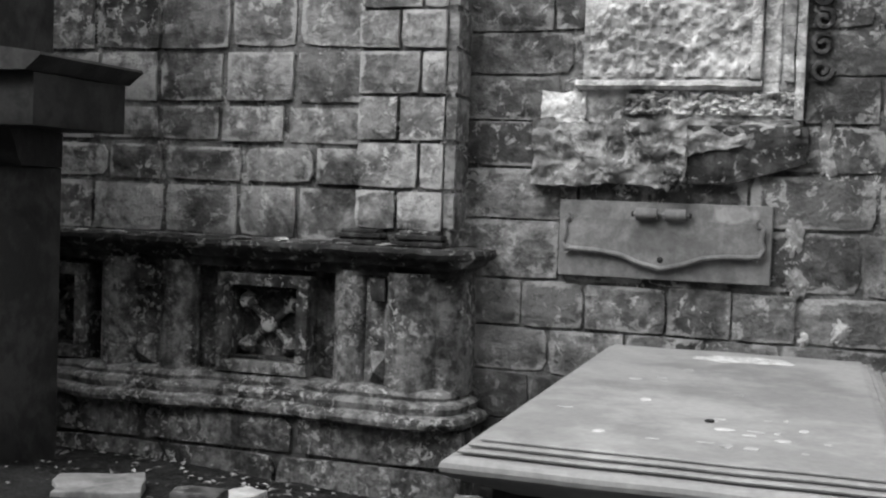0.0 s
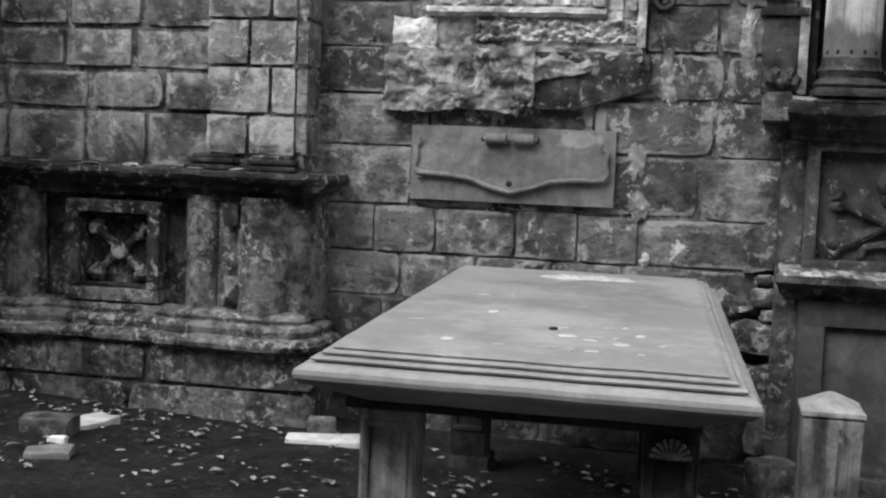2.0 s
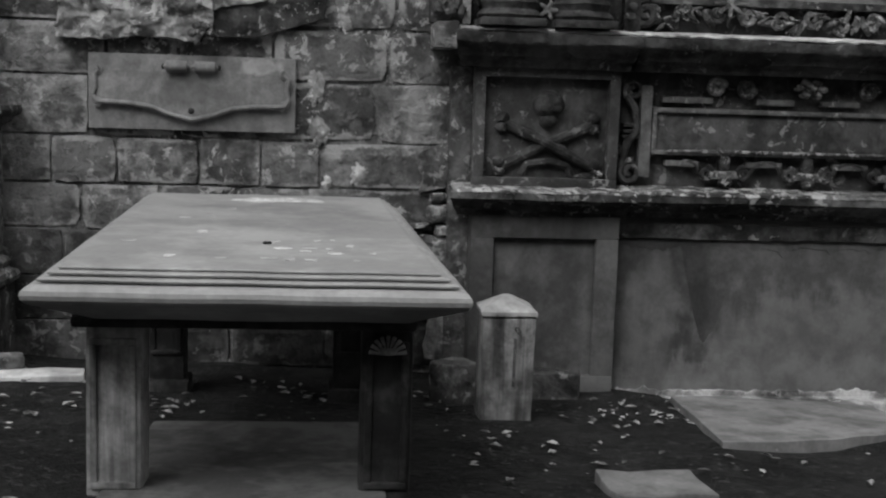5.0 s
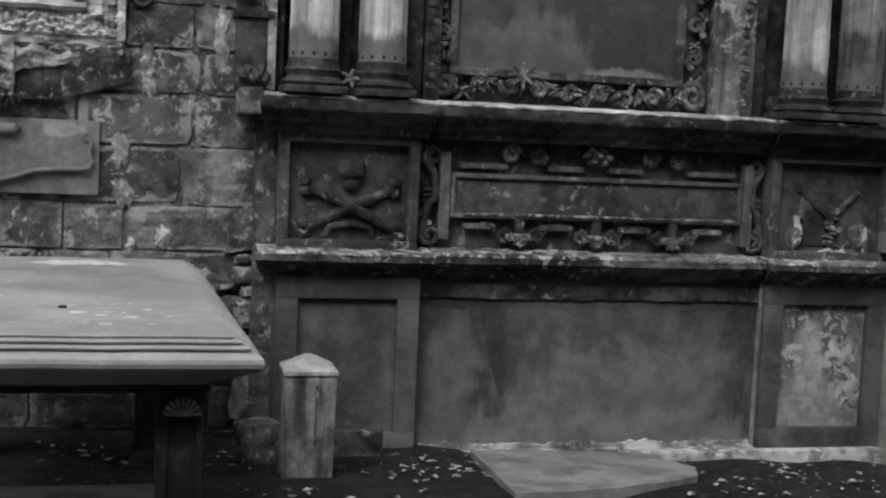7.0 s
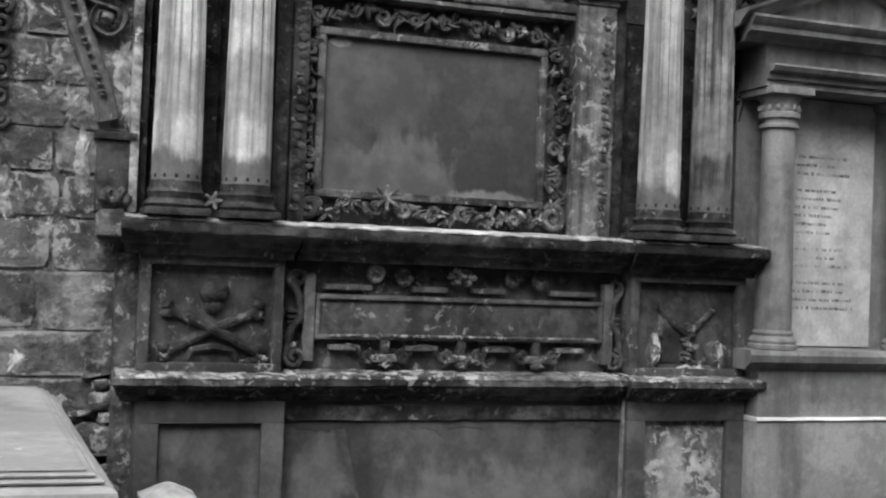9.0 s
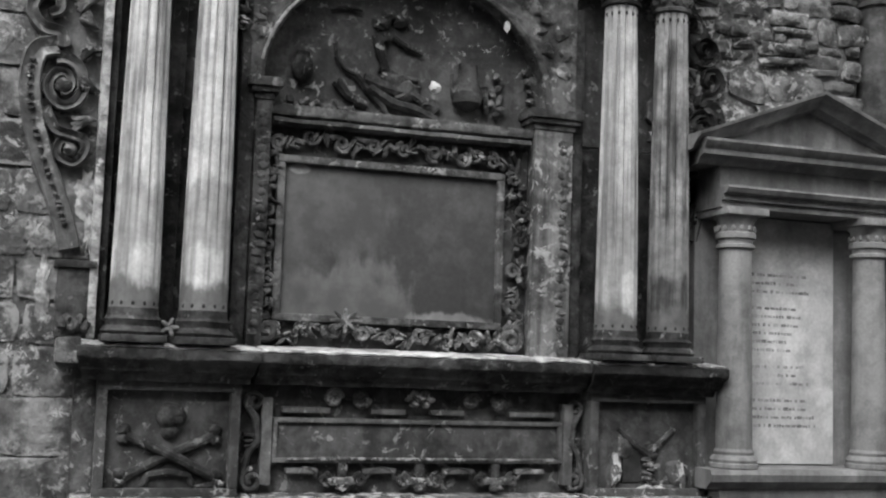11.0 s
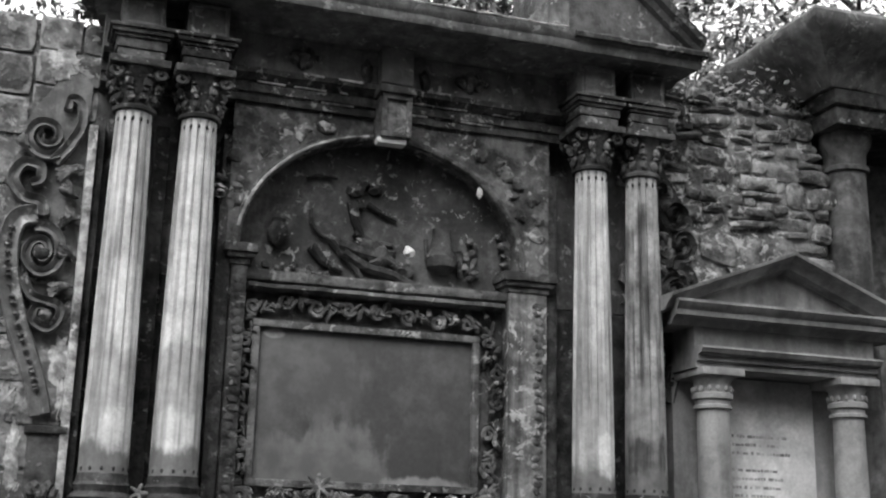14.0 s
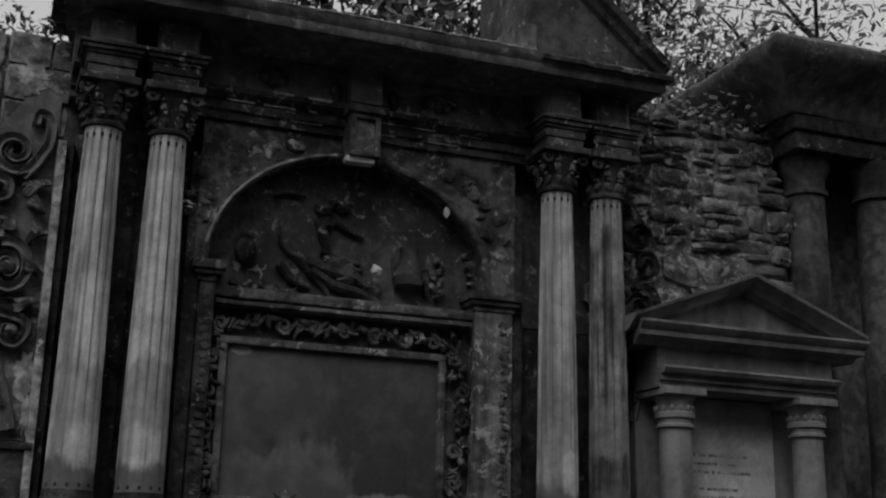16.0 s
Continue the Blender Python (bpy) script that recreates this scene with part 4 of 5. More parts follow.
for k in range(30):
    a = rr.choice((rr.uniform(0.25, 1.2), math.pi - rr.uniform(0.25, 1.2)))
    q = rr.uniform(1.12, 1.3)
    part("spandrel_leaf", worn(lump(bmesh.new(), AX - AW * q * math.cos(a) * 0.98, 2.283, AZ + AH * q * math.sin(a), rr.uniform(0.02, 0.045), 0.02, rr.uniform(0.02, 0.045), 0.6), 0.006, 18), M_LEDGE if k % 3 else M_SOOTP, mon)
e = bmesh.new()
frame_ring(e, 2.61, 2.77, 3.49, 3.72, 0.028, 2.13, 2.3)
key = part("keystone", worn(B(2.625, 2.755, 2.15, 2.3, 3.505, 3.705, bevel=0.01), 0.005, 9), M_SOOTP, mon, "panelled projecting keystone")
part("keystone_frame", worn(e, 0.005, 9), M_SOOTP, key)
part("keystone_cap", worn(B(2.59, 2.79, 2.11, 2.3, 3.72, 3.76, bevel=0.008), 0.005, 9), M_SOOTP, key)
part("keystone_foot", worn(B(2.60, 2.75, 2.15, 2.22, 3.462, 3.492), 0.006, 20), M_CHIP, mon, "broken pale keystone foot")
# eroded lunette carving: urn, drapery swags and leaves worn to soft shapes
def carve(bm, name, mat, label=""):
    part(name, worn(bm, 0.008, 18), mat, mon, label)


e = bmesh.new()
lathe(e, 2.165, 2.375, [(0.02, 2.92), (0.045, 2.95), (0.055, 2.99), (0.045, 3.03), (0.03, 3.05), (0.035, 3.07)], 14)
carve(e, "carved_urn", M_SOOT, "worn carved urn")
e = bmesh.new()
lathe(e, 3.02, 2.375, [(0.03, 2.87), (0.075, 2.90), (0.085, 2.95), (0.06, 3.0), (0.045, 3.06), (0.05, 3.1)], 14)
carve(e, "carved_urn", M_SOOT, "worn carved urn")
for pts, r in (([(2.325, 3.14), (2.335, 3.07), (2.38, 3.01), (2.44, 2.985)], 0.014), ([(2.44, 2.985), (2.5, 2.92), (2.58, 2.85), (2.6, 2.80)], 0.02), ([(2.56, 3.04), (2.66, 3.0), (2.76, 2.99)], 0.022),
               ([(2.5, 2.93), (2.62, 2.87), (2.76, 2.84), (2.86, 2.80)], 0.035), ([(2.48, 2.97), (2.6, 2.94), (2.74, 2.92), (2.82, 2.86)], 0.035), 
               ([(2.54, 3.2), (2.56, 3.1), (2.6, 3.02)], 0.03), ([(2.62, 3.2), (2.7, 3.16), (2.78, 3.13)], 0.018), ([(2.3, 3.3), (2.38, 3.33), (2.46, 3.32)], 0.012), ([(2.94, 3.05), (2.945, 2.93)], 0.012), ([(3.12, 3.0), (3.13, 2.86)], 0.02), ([(2.34, 2.95), (2.4, 2.88), (2.5, 2.84)], 0.03)):
    carve(sweep(bmesh.new(), [(x, 2.385, z) for x, z in pts], r, 7, 0.7), "carved_swag", M_SOOT)
for x, z, q in ((2.56, 3.26, 0.05), (2.6, 3.31, 0.035), (2.66, 3.28, 0.04), (2.57, 3.2, 0.04), (2.7, 2.93, 0.07), (2.62, 2.98, 0.06), (2.82, 2.87, 0.05)):
    carve(lump(bmesh.new(), x, 2.39, z, q, 0.035, q * 0.8, 0.6), "worn_lump", M_SOOTP)
rr = random.Random(6)
for k in range(26):
    if k < 9:
        x, z, q = 2.11 + 0.028 * k, 2.815 + rr.uniform(-0.015, 0.03), 0.022
    elif k < 17:
        x, z, q = 3.19 + rr.uniform(-0.04, 0.05), 2.86 + 0.028 * (k - 9), 0.02
    elif k < 22:
        x, z, q = 2.3 + 0.03 * (k - 17), 2.81, 0.018
    else:
        x, z, q = 3.36 + rr.uniform(-0.02, 0.02), 2.95 + 0.05 * (k - 22), 0.022
    carve(lump(bmesh.new(), x, 2.385, z, q * rr.uniform(0.7, 1.3), 0.022, q * rr.uniform(0.8, 1.6), 0.6, 1, rr.random()), "carved_leaf", M_SOOTP)
part("broken_tip", lump(bmesh.new(), 2.83, 2.33, 2.96, 0.028, 0.02, 0.03, 0.6), M_WHITE, mon, "bright broken stone tip")
part("arch_chip", lump(bmesh.new(), 3.2, 2.30, 3.31, 0.018, 0.015, 0.03, 0.6, 1), M_CHIP, mon)
part("lunette_foot", worn(B(2.0, 3.38, 2.3, 2.41, 2.74, 2.79, bevel=0.01), 0.01, 8), M_SOOTP, mon)


# paired fluted columns
def column(cx, cy, mat):
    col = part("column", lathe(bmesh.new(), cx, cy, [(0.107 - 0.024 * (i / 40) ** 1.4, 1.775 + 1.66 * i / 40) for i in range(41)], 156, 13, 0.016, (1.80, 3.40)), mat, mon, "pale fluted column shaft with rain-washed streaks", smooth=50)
    e = bmesh.new()
    box(e, cx - 0.135, cx + 0.135, cy - 0.135, cy + 0.135, 1.628, 1.66, bevel=0.006)
    lathe(e, cx, cy, [(0.128, 1.66), (0.14, 1.675), (0.128, 1.69), (0.115, 1.70), (0.118, 1.715), (0.125, 1.728), (0.112, 1.742), (0.108, 1.778)], 32)
    part("column_base", worn(e, 0.003, 12), M_SOOT, col, "dark moulded column base")
    # Dark dots carry the shade of the small flute end holes.
    e = bmesh.new()
    for k in range(13):
        a = 2 * math.pi * (k + 0.5) / 13
        lump(e, cx + 0.104 * math.cos(a), cy + 0.104 * math.sin(a), 1.797, 0.009, 0.009, 0.012, 0, 1)
        lump(e, cx + 0.08 * math.cos(a), cy + 0.08 * math.sin(a), 3.395, 0.007, 0.007, 0.013, 0, 1)
    tagged(part("flute_end", e, M_DARK, col), kind="stuff")
    cap = part("capital", worn(lathe(bmesh.new(), cx, cy, [(0.083, 3.435), (0.1, 3.44), (0.102, 3.455), (0.088, 3.465), (0.085, 3.52), (0.095, 3.58), (0.125, 3.63), (0.13, 3.64)], 28), 0.003, 14), M_SOOT, col, "leafy capital black with soot")
    e = bmesh.new()
    for ring, (zr, rr_, nn) in enumerate(((3.50, 0.095, 10), (3.565, 0.11, 8))):
        for k in range(nn):
            a = 2 * math.pi * (k + 0.5 * ring) / nn
            lump(e, cx + rr_ * math.cos(a), cy + rr_ * math.sin(a), zr, 0.022, 0.022, 0.032, 0.4, 1)
            lump(e, cx + (rr_ + 0.018) * math.cos(a), cy + (rr_ + 0.018) * math.sin(a), zr + 0.028, 0.016, 0.016, 0.012, 0.4, 1)
    tagged(part("acanthus_leaf", e, M_SOOTP, col), kind="stuff")
    part("abacus", worn(B(cx - 0.14, cx + 0.14, cy - 0.14, cy + 0.14, 3.64, 3.675), 0.003, 9), M_SOOTP, col)
    e = bmesh.new()
    for z0, z1, w in ((3.675, 3.725, 0.108), (3.727, 3.772, 0.116), (3.774, 3.79, 0.126), (3.792, 3.815, 0.14), (3.817, 3.835, 0.152)):
        box(e, cx - w, cx + w, cy - w, 2.3, z0, z1, bevel=0.004)
    part("entablature_block", worn(e, 0.004, 11), M_SOOTP, mon, "stepped block of mouldings over the column")
    part("frieze_block", worn(B(cx - 0.1, cx + 0.1, cy - 0.1, 2.3, 3.835, 4.01), 0.004, 8), M_HIGH, mon, "plain frieze block")
    part("frieze_panel", frame_ring(bmesh.new(), cx - 0.085, cx + 0.085, 3.85, 3.995, 0.014, cy - 0.112, cy - 0.09), M_HIGH, mon)
    e = bmesh.new()
    for sg in (-1, 1):
        for fy in (-1, 1):
            sweep(e, spiral(cx + sg * 0.105, cy + fy * 0.105, 3.61, 0.032, 0.008, 1.3, 1.5, sg, 12), 0.012, 6)
    tagged(part("corner_volute", worn(e, 0.003, 20), M_SOOTP, col), kind="stuff")


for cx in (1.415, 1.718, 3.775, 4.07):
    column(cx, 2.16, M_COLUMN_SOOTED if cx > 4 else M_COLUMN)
e = bmesh.new()
for k in range(5):
    a = k * 1.26
    sweep(e, [(1.567, 2.1, 1.70), (1.567 + 0.04 * math.cos(a), 2.085, 1.70 + 0.04 * math.sin(a))], 0.013, 6, 0.5)
part("star_flower", e, M_LEDGE, mon)

# entablature, cornice and broken pediment
part("architrave", worn(prism(bmesh.new(), [(2.5, 3.625), (2.262, 3.625), (2.262, 3.668), (2.245, 3.672), (2.245, 3.722), (2.225, 3.728), (2.215, 3.74), (2.195, 3.75), (2.185, 3.775), (2.5, 3.785)], 1.25, 4.27, steps=60), 0.005, 9), M_SOOTP, mon, "moulded architrave in two steps")
rr = random.Random(29)
for k in range(16):
    x = rr.uniform(1.95, 3.3)
    z, y = rr.choice(((3.668, 2.258), (3.726, 2.238), (3.778, 2.19)))
    part("pale_chip", worn(B(x, x + rr.uniform(0.04, 0.2), y - 0.006, y + 0.02, z - 0.007, z + 0.004, bevel=0.002), 0.004, 30), M_CRUST, mon, "pale chipped arris")
part("frieze", B(1.25, 4.27, 2.24, 2.6, 3.78, 4.0), M_HIGH, mon)
for bx, bw in ((2.22, 0.09), (3.12, 0.11)):
    # worn flower bosses with leaf tufts
    boss = part("frieze_boss", worn(lump(bmesh.new(), bx, 2.222, 3.88, bw * 0.3, 0.035, 0.025, 0.4), 0.006, 20), M_SOOTP, mon, "worn carved flower boss")
    for k in range(7):
        a = k * 0.9
        part("petal", worn(lump(bmesh.new(), bx + bw * 0.55 * math.cos(a), 2.232, 3.88 + 0.035 * math.sin(a), bw * 0.33, 0.03, 0.022, 0.5, 2, a), 0.006, 20), M_SOOTP, boss)
part("frieze_block", worn(B(2.61, 2.78, 2.165, 2.26, 3.786, 3.985), 0.005, 9), M_HIGH, mon, "plain block over the keystone")
for bx in (2.55, 2.86):
    part("frieze_leaf", worn(lump(bmesh.new(), bx, 2.235, 3.85, 0.03, 0.025, 0.06, 0.5), 0.006, 20), M_SOOTP, mon)
pr = [(2.6, 3.975), (2.21, 3.975), (2.19, 3.99), (2.15, 3.995), (2.11, 4.012), (1.92, 4.02), (1.905, 4.012), (1.895, 4.03), (1.893, 4.055), (1.875, 4.075), (1.866, 4.105), (2.6, 4.17)]
part("cornice", worn(prism(bmesh.new(), pr, 1.25, 4.2, 0.15, 0.15, steps=60), 0.005, 6), M_HIGH, mon, "deep projecting black cornice")
part("cornice_crust", worn(prism(bmesh.new(), [(2.3, 4.146), (1.866, 4.106), (1.861, 4.112), (1.873, 4.121), (2.3, 4.158)], 1.95, 3.52, steps=50), 0.005, 14), M_CRUST, mon, "pale lichen line on the cornice edge")
for x0, x1 in ((3.5, 4.31), (1.93, 1.15)):
    e = bmesh.new()
    rings = []
    for t in range(13):
        x = x0 + (x1 - x0) * t / 12
        zt = 4.17 + abs(x1 - x) * 0.82
        ring = [(2.6, 4.07), (1.93, 4.07), (1.93, zt - 0.1), (1.90, zt - 0.085), (1.885, zt - 0.05), (1.85, zt - 0.035), (1.835, zt), (2.6, zt + 0.03)]
        rings.append([e.verts.new((x, y, z)) for y, z in ring])
    for r0, r1 in zip(rings, rings[1:]):
        for i in range(8):
            e.faces.new((r0[i], r0[(i + 1) % 8], r1[(i + 1) % 8], r1[i]))
    e.faces.new(rings[0])
    e.faces.new(rings[-1][::-1])
    part("pediment_wing", worn(e, 0.005, 6), M_PANEL, mon, "raking end of the broken pediment")
    sg = 1 if x1 > x0 else -1
    a, c = sorted((x0 - sg * 0.1, x0 + sg * 0.02))
    part("wing_return", worn(B(a, c, 1.87, 2.5, 4.09, 4.26, bevel=0.01), 0.005, 9), M_HIGH, mon, "broken return of the pediment")
    a, c = sorted((x0 + sg * 0.05, x1 + sg * 0.02))
    part("wing_fillet", worn(prism(bmesh.new(), [(2.5, 4.07), (1.85, 4.07), (1.845, 4.09), (1.86, 4.105), (2.5, 4.11)], a, c, steps=20), 0.004, 9), M_SOOTP, mon)


# scroll buttresses at the sides
def scroll_side(x, s, mat, flake, k=1.0, z0=2.12):
    """Scrolled flank: a beaded tail that curls into a volute, with hooks and leaves above."""
    def at(dx, dz, y=2.335):
        return (x + s * dx * k, y, z0 + dz * k)

    back = [(0.02, 0.0), (0.16, 0.0), (0.165, 1.52), (0.06, 1.6), (-0.1, 1.35), (-0.17, 1.0), (-0.17, 0.55), (-0.1, 0.25)]
    e = bmesh.new()
    f0 = e.faces.new([e.verts.new(at(dx, dz, 2.385)) for dx, dz in back])
    f1 = bmesh.ops.extrude_face_region(e, geom=[f0])
    for v in f1["geom"]:
        if isinstance(v, bmesh.types.BMVert):
            v.co.y = 2.412
    but = part("side_scroll_buttress", e, mat, mon, "carved scrolling side buttress with beaded tail", smooth=0)
    tail = smooth_line([at(0.075, -0.08), at(0.045, 0.03), at(0.0, 0.16), at(-0.07, 0.34), at(-0.125, 0.54), at(-0.14, 0.7), at(-0.11, 0.81), at(-0.03, 0.84)])
    curl = [Vector(at(0.003 + (0.105 - 0.085 * q / 30) * math.cos(1.9 - q * 0.33), 0.66 + (0.13 - 0.105 * q / 30) * math.sin(1.9 - q * 0.33))) for q in range(31)]
    part("beaded_tail", worn(ribbon(bmesh.new(), tail, 0.048 * k, 0.05), 0.003, 18), mat, but)
    part("volute", worn(ribbon(bmesh.new(), curl, 0.03 * k, 0.06, 0.55), 0.003, 18), mat, but)
    part("volute_eye", worn(lump(bmesh.new(), *at(0.003, 0.66, 2.345), 0.04 * k, 0.03, 0.04 * k, 0.3), 0.004, 20), flake, but)
    e = bmesh.new()
    for q in range(22):
        p = tail[8 + q * 38 // 22]
        lump(e, p.x, p.y - 0.004, p.z, 0.017 * k, 0.014, 0.009 * k, 0.2, 1)
    tagged(part("bead", e, flake, but), kind="stuff")
    low = smooth_line([at(-0.07, 0.55), at(-0.02, 0.46), at(0.03, 0.44), at(0.1, 0.42), at(0.115, 0.37), at(0.07, 0.31), at(0.0, 0.34), at(0.005, 0.4), at(0.05, 0.405)])
    part("lower_hook", worn(ribbon(bmesh.new(), low, 0.026 * k, 0.055, 0.7), 0.003, 18), mat, but)
    part("hook_eye", worn(lump(bmesh.new(), *at(0.05, 0.365, 2.34), 0.034 * k, 0.035, 0.034 * k, 0.3), 0.004, 20), flake, but)
    hook = smooth_line([at(0.0, 0.84), at(-0.02, 0.9), at(-0.1, 0.92), at(-0.15, 1.0), at(-0.11, 1.08), at(-0.04, 1.07), at(-0.03, 1.01), at(-0.07, 0.985)])
    part("open_hook", worn(ribbon(bmesh.new(), hook, 0.032 * k, 0.055, 0.7), 0.003, 18), mat, but)
    top = [Vector(at(-0.022 + (0.1 - 0.08 * q / 26) * math.cos(-0.9 - q * 0.36), 1.222 + (0.1 - 0.08 * q / 26) * math.sin(-0.9 - q * 0.36))) for q in range(27)]
    part("volute", worn(ribbon(bmesh.new(), top, 0.026 * k, 0.055, 0.6), 0.003, 18), mat, but)
    tip = smooth_line([at(0.02, 1.1), at(0.09, 1.2), at(0.13, 1.3), at(0.12, 1.4), at(0.07, 1.42), at(0.06, 1.37)])
    part("top_curl", worn(ribbon(bmesh.new(), tip, 0.028 * k, 0.05, 0.7), 0.003, 18), mat, but)
    for dx, dz, ln, a in ((0.09, 1.06, 0.09, -0.5), (0.1, 0.97, 0.07, 0.8), (0.11, 0.82, 0.075, -0.6), (0.115, 0.66, 0.075, 0.5), (0.1, 0.5, 0.07, -0.4), (-0.12, 1.18, 0.05, 0.9)):
        e = bmesh.new()
        for q in (-0.35, 0.0, 0.35):
            lump(e, *at(dx + 0.012 * q, dz + 0.03 * q, 2.345), ln * 0.75 * k, 0.032, 0.018 * k, 0.4, 2, (a + q) * s)
        part("acanthus_tip", worn(e, 0.006, 22), flake if dz < 1.1 else mat, but, "pale curling leaf tip")


scroll_side(1.06, 1, M_HIGH, M_PLINTH)
scroll_side(4.36, -1, M_SOOT, M_SOOT, 0.8, 2.35)
for k, (x, z, rx, rz) in enumerate(((1.19, 2.3, 0.05, 0.1), (1.22, 2.12, 0.03, 0.09), (1.03, 1.85, 0.03, 0.16), (0.98, 2.1, 0.04, 0.08), (0.9, 2.75, 0.02, 0.2), (1.08, 3.72, 0.08, 0.08))):
    wall_patch(x, z, rx, rz, k + 21, M_CRUST, 2.37)
e = bmesh.new()
box(e, 1.09, 1.245, 2.27, 2.41, 1.64, 1.95, bevel=0.012)
box(e, 1.075, 1.255, 2.25, 2.41, 1.95, 1.985, bevel=0.008)
for k in range(6):
    lump(e, 1.12 + 0.02 * k, 2.25, 1.70 + 0.015 * math.sin(k * 2), 0.025, 0.03, 0.03, 0.5)
part("buttress_foot", worn(e, 0.006, 10), M_SOOT, mon)
part("edge_strip", worn(B(1.225, 1.262, 2.26, 2.41, 1.64, 3.4), 0.004, 8), M_CRUST, mon, "pale worn vertical arris")
part("buttress_panel", B(1.19, 1.285, 2.29, 2.41, 0.0, 1.46), M_SOOTP, mon)

# ---- smaller pedimented monument ----
nb = thing("aedicule_monument", (4.9, 2.25, 0.0), "smaller grey pedimented wall monument with two columns and marble panel", "monument")
NX0, NX1 = 4.345, 5.42
part("pedestal", B(NX0 - 0.02, NX1, 2.06, 2.85, -0.2, 0.735, bevel=0.01), M_NB, nb)
part("pedestal_course", B(NX0, NX1 - 0.02, 2.09, 2.85, 0.745, 1.0, bevel=0.006), M_NB, nb)
part("pedestal_cap", worn(prism(bmesh.new(), [(2.8, 0.735), (2.07, 0.735), (2.05, 0.745), (2.07, 0.757), (2.8, 0.76)], NX0 - 0.02, NX1, steps=20), 0.002, 9), M_WHITE, nb)
part("sill", prism(bmesh.new(), [(2.8, 1.0), (2.08, 1.0), (2.06, 1.02), (2.03, 1.04), (2.02, 1.075), (2.03, 1.10), (2.8, 1.105)], NX0, NX1, 0.12, 0.12), M_NB, nb, "moulded sill")
part("back", B(NX0 - 0.02, NX1, 2.33, 2.85, 1.1, 2.8, bevel=0), M_NB, nb)
panel = part("inscription_panel", B(4.57, 5.19, 2.31, 2.335, 1.11, 2.43, bevel=0.003), M_NBP, nb, "pale marble panel with worn unreadable lines")
rr = random.Random(31)
for k in range(21):
    if rr.random() < 0.1:
        continue
    z = 2.16 - 0.045 * k
    a = 4.66 + rr.uniform(0, 0.02)
    end = a + rr.uniform(0.22, 0.4)
    while a < end:
        w = rr.choice((0.01, 0.012, 0.014, 0.03))
        part("text_bar", B(a, a + w, 2.3085, 2.312, z, z + rr.uniform(0.012, 0.018), bevel=0), M_INK, panel, smooth=0)
        a += w + rr.choice((0.006, 0.007, 0.02))
for cx in (4.46, 5.30):
    col = part("column", lathe(bmesh.new(), cx, 2.15, [(0.095 - 0.012 * i / 10, 1.2 + 1.03 * i / 10) for i in range(11)], 40), M_NB, nb, "smooth grey column")
    part("column_base", lathe(bmesh.new(), cx, 2.15, [(0.125, 1.105), (0.125, 1.125), (0.118, 1.13), (0.122, 1.145), (0.112, 1.16), (0.1, 1.17), (0.104, 1.185), (0.095, 1.2)], 36), M_NB, col)
    e = lathe(bmesh.new(), cx, 2.15, [(0.083, 2.23), (0.1, 2.235), (0.1, 2.25), (0.09, 2.255), (0.09, 2.28), (0.105, 2.285), (0.105, 2.31), (0.092, 2.32), (0.095, 2.37), (0.115, 2.40)], 36)
    for k in range(14):
        a = k * 2 * math.pi / 14
        lump(e, cx + 0.1 * math.cos(a), 2.15 + 0.1 * math.sin(a), 2.335, 0.012, 0.012, 0.02, 0.2, 1)
    part("capital", e, M_NB, col)
    part("abacus", B(cx - 0.125, cx + 0.125, 2.025, 2.33, 2.40, 2.44), M_NB, col)
part("architrave", prism(bmesh.new(), [(2.8, 2.44), (2.075, 2.44), (2.075, 2.47), (2.055, 2.475), (2.055, 2.505), (2.02, 2.512), (2.005, 2.535), (2.01, 2.545), (2.085, 2.552), (2.085, 2.655), (2.8, 2.655)], 4.325, 5.44), M_NB, nb)
part("cornice", prism(bmesh.new(), [(2.8, 2.655), (2.07, 2.655), (2.055, 2.672), (2.04, 2.685), (1.985, 2.692), (1.98, 2.72), (1.962, 2.732), (1.945, 2.755), (1.945, 2.768), (2.8, 2.775)], 4.33, 5.43, 0.2, 0.2), M_NB, nb, "sharp moulded cornice")
e = bmesh.new()
tri = [(4.2, 2.765), (5.56, 2.765), (4.88, 3.05)]
for y in (2.1,):
    f = [e.verts.new((x, y, z)) for x, z in tri]
    g2 = [e.verts.new((x, 2.8, z)) for x, z in tri]
    e.faces.new(f)
    e.faces.new(g2[::-1])
    for i in range(3):
        e.faces.new((f[i], g2[i], g2[(i + 1) % 3], f[(i + 1) % 3]))
part("tympanum", e, M_NB, nb)
for xa, xb in ((4.13, 4.88), (5.60, 4.88)):
    e = bmesh.new()
    ra, rb = [], []
    for y, dz in ((2.8, -0.07), (2.085, -0.07), (2.075, -0.058), (2.03, -0.052), (2.02, -0.035), (1.985, -0.01), (1.965, 0.0), (1.955, 0.005), (1.95, 0.022), (2.8, 0.03)):
        ra.append(e.verts.new((xa, y, 2.775 + dz)))
        rb.append(e.verts.new((xb, y, 3.058 + dz)))
    for i in range(10):
        j = (i + 1) % 10
        e.faces.new((ra[i], ra[j], rb[j], rb[i]))
    e.faces.new(ra)
    e.faces.new(rb[::-1])
    part("raking_cornice", e, M_NB, nb)

# ---- tall canopied monument beyond ----
far = thing("canopy_monument", (6.2, 2.5, -0.1), "tall dark canopied monument with smooth round columns", "monument")
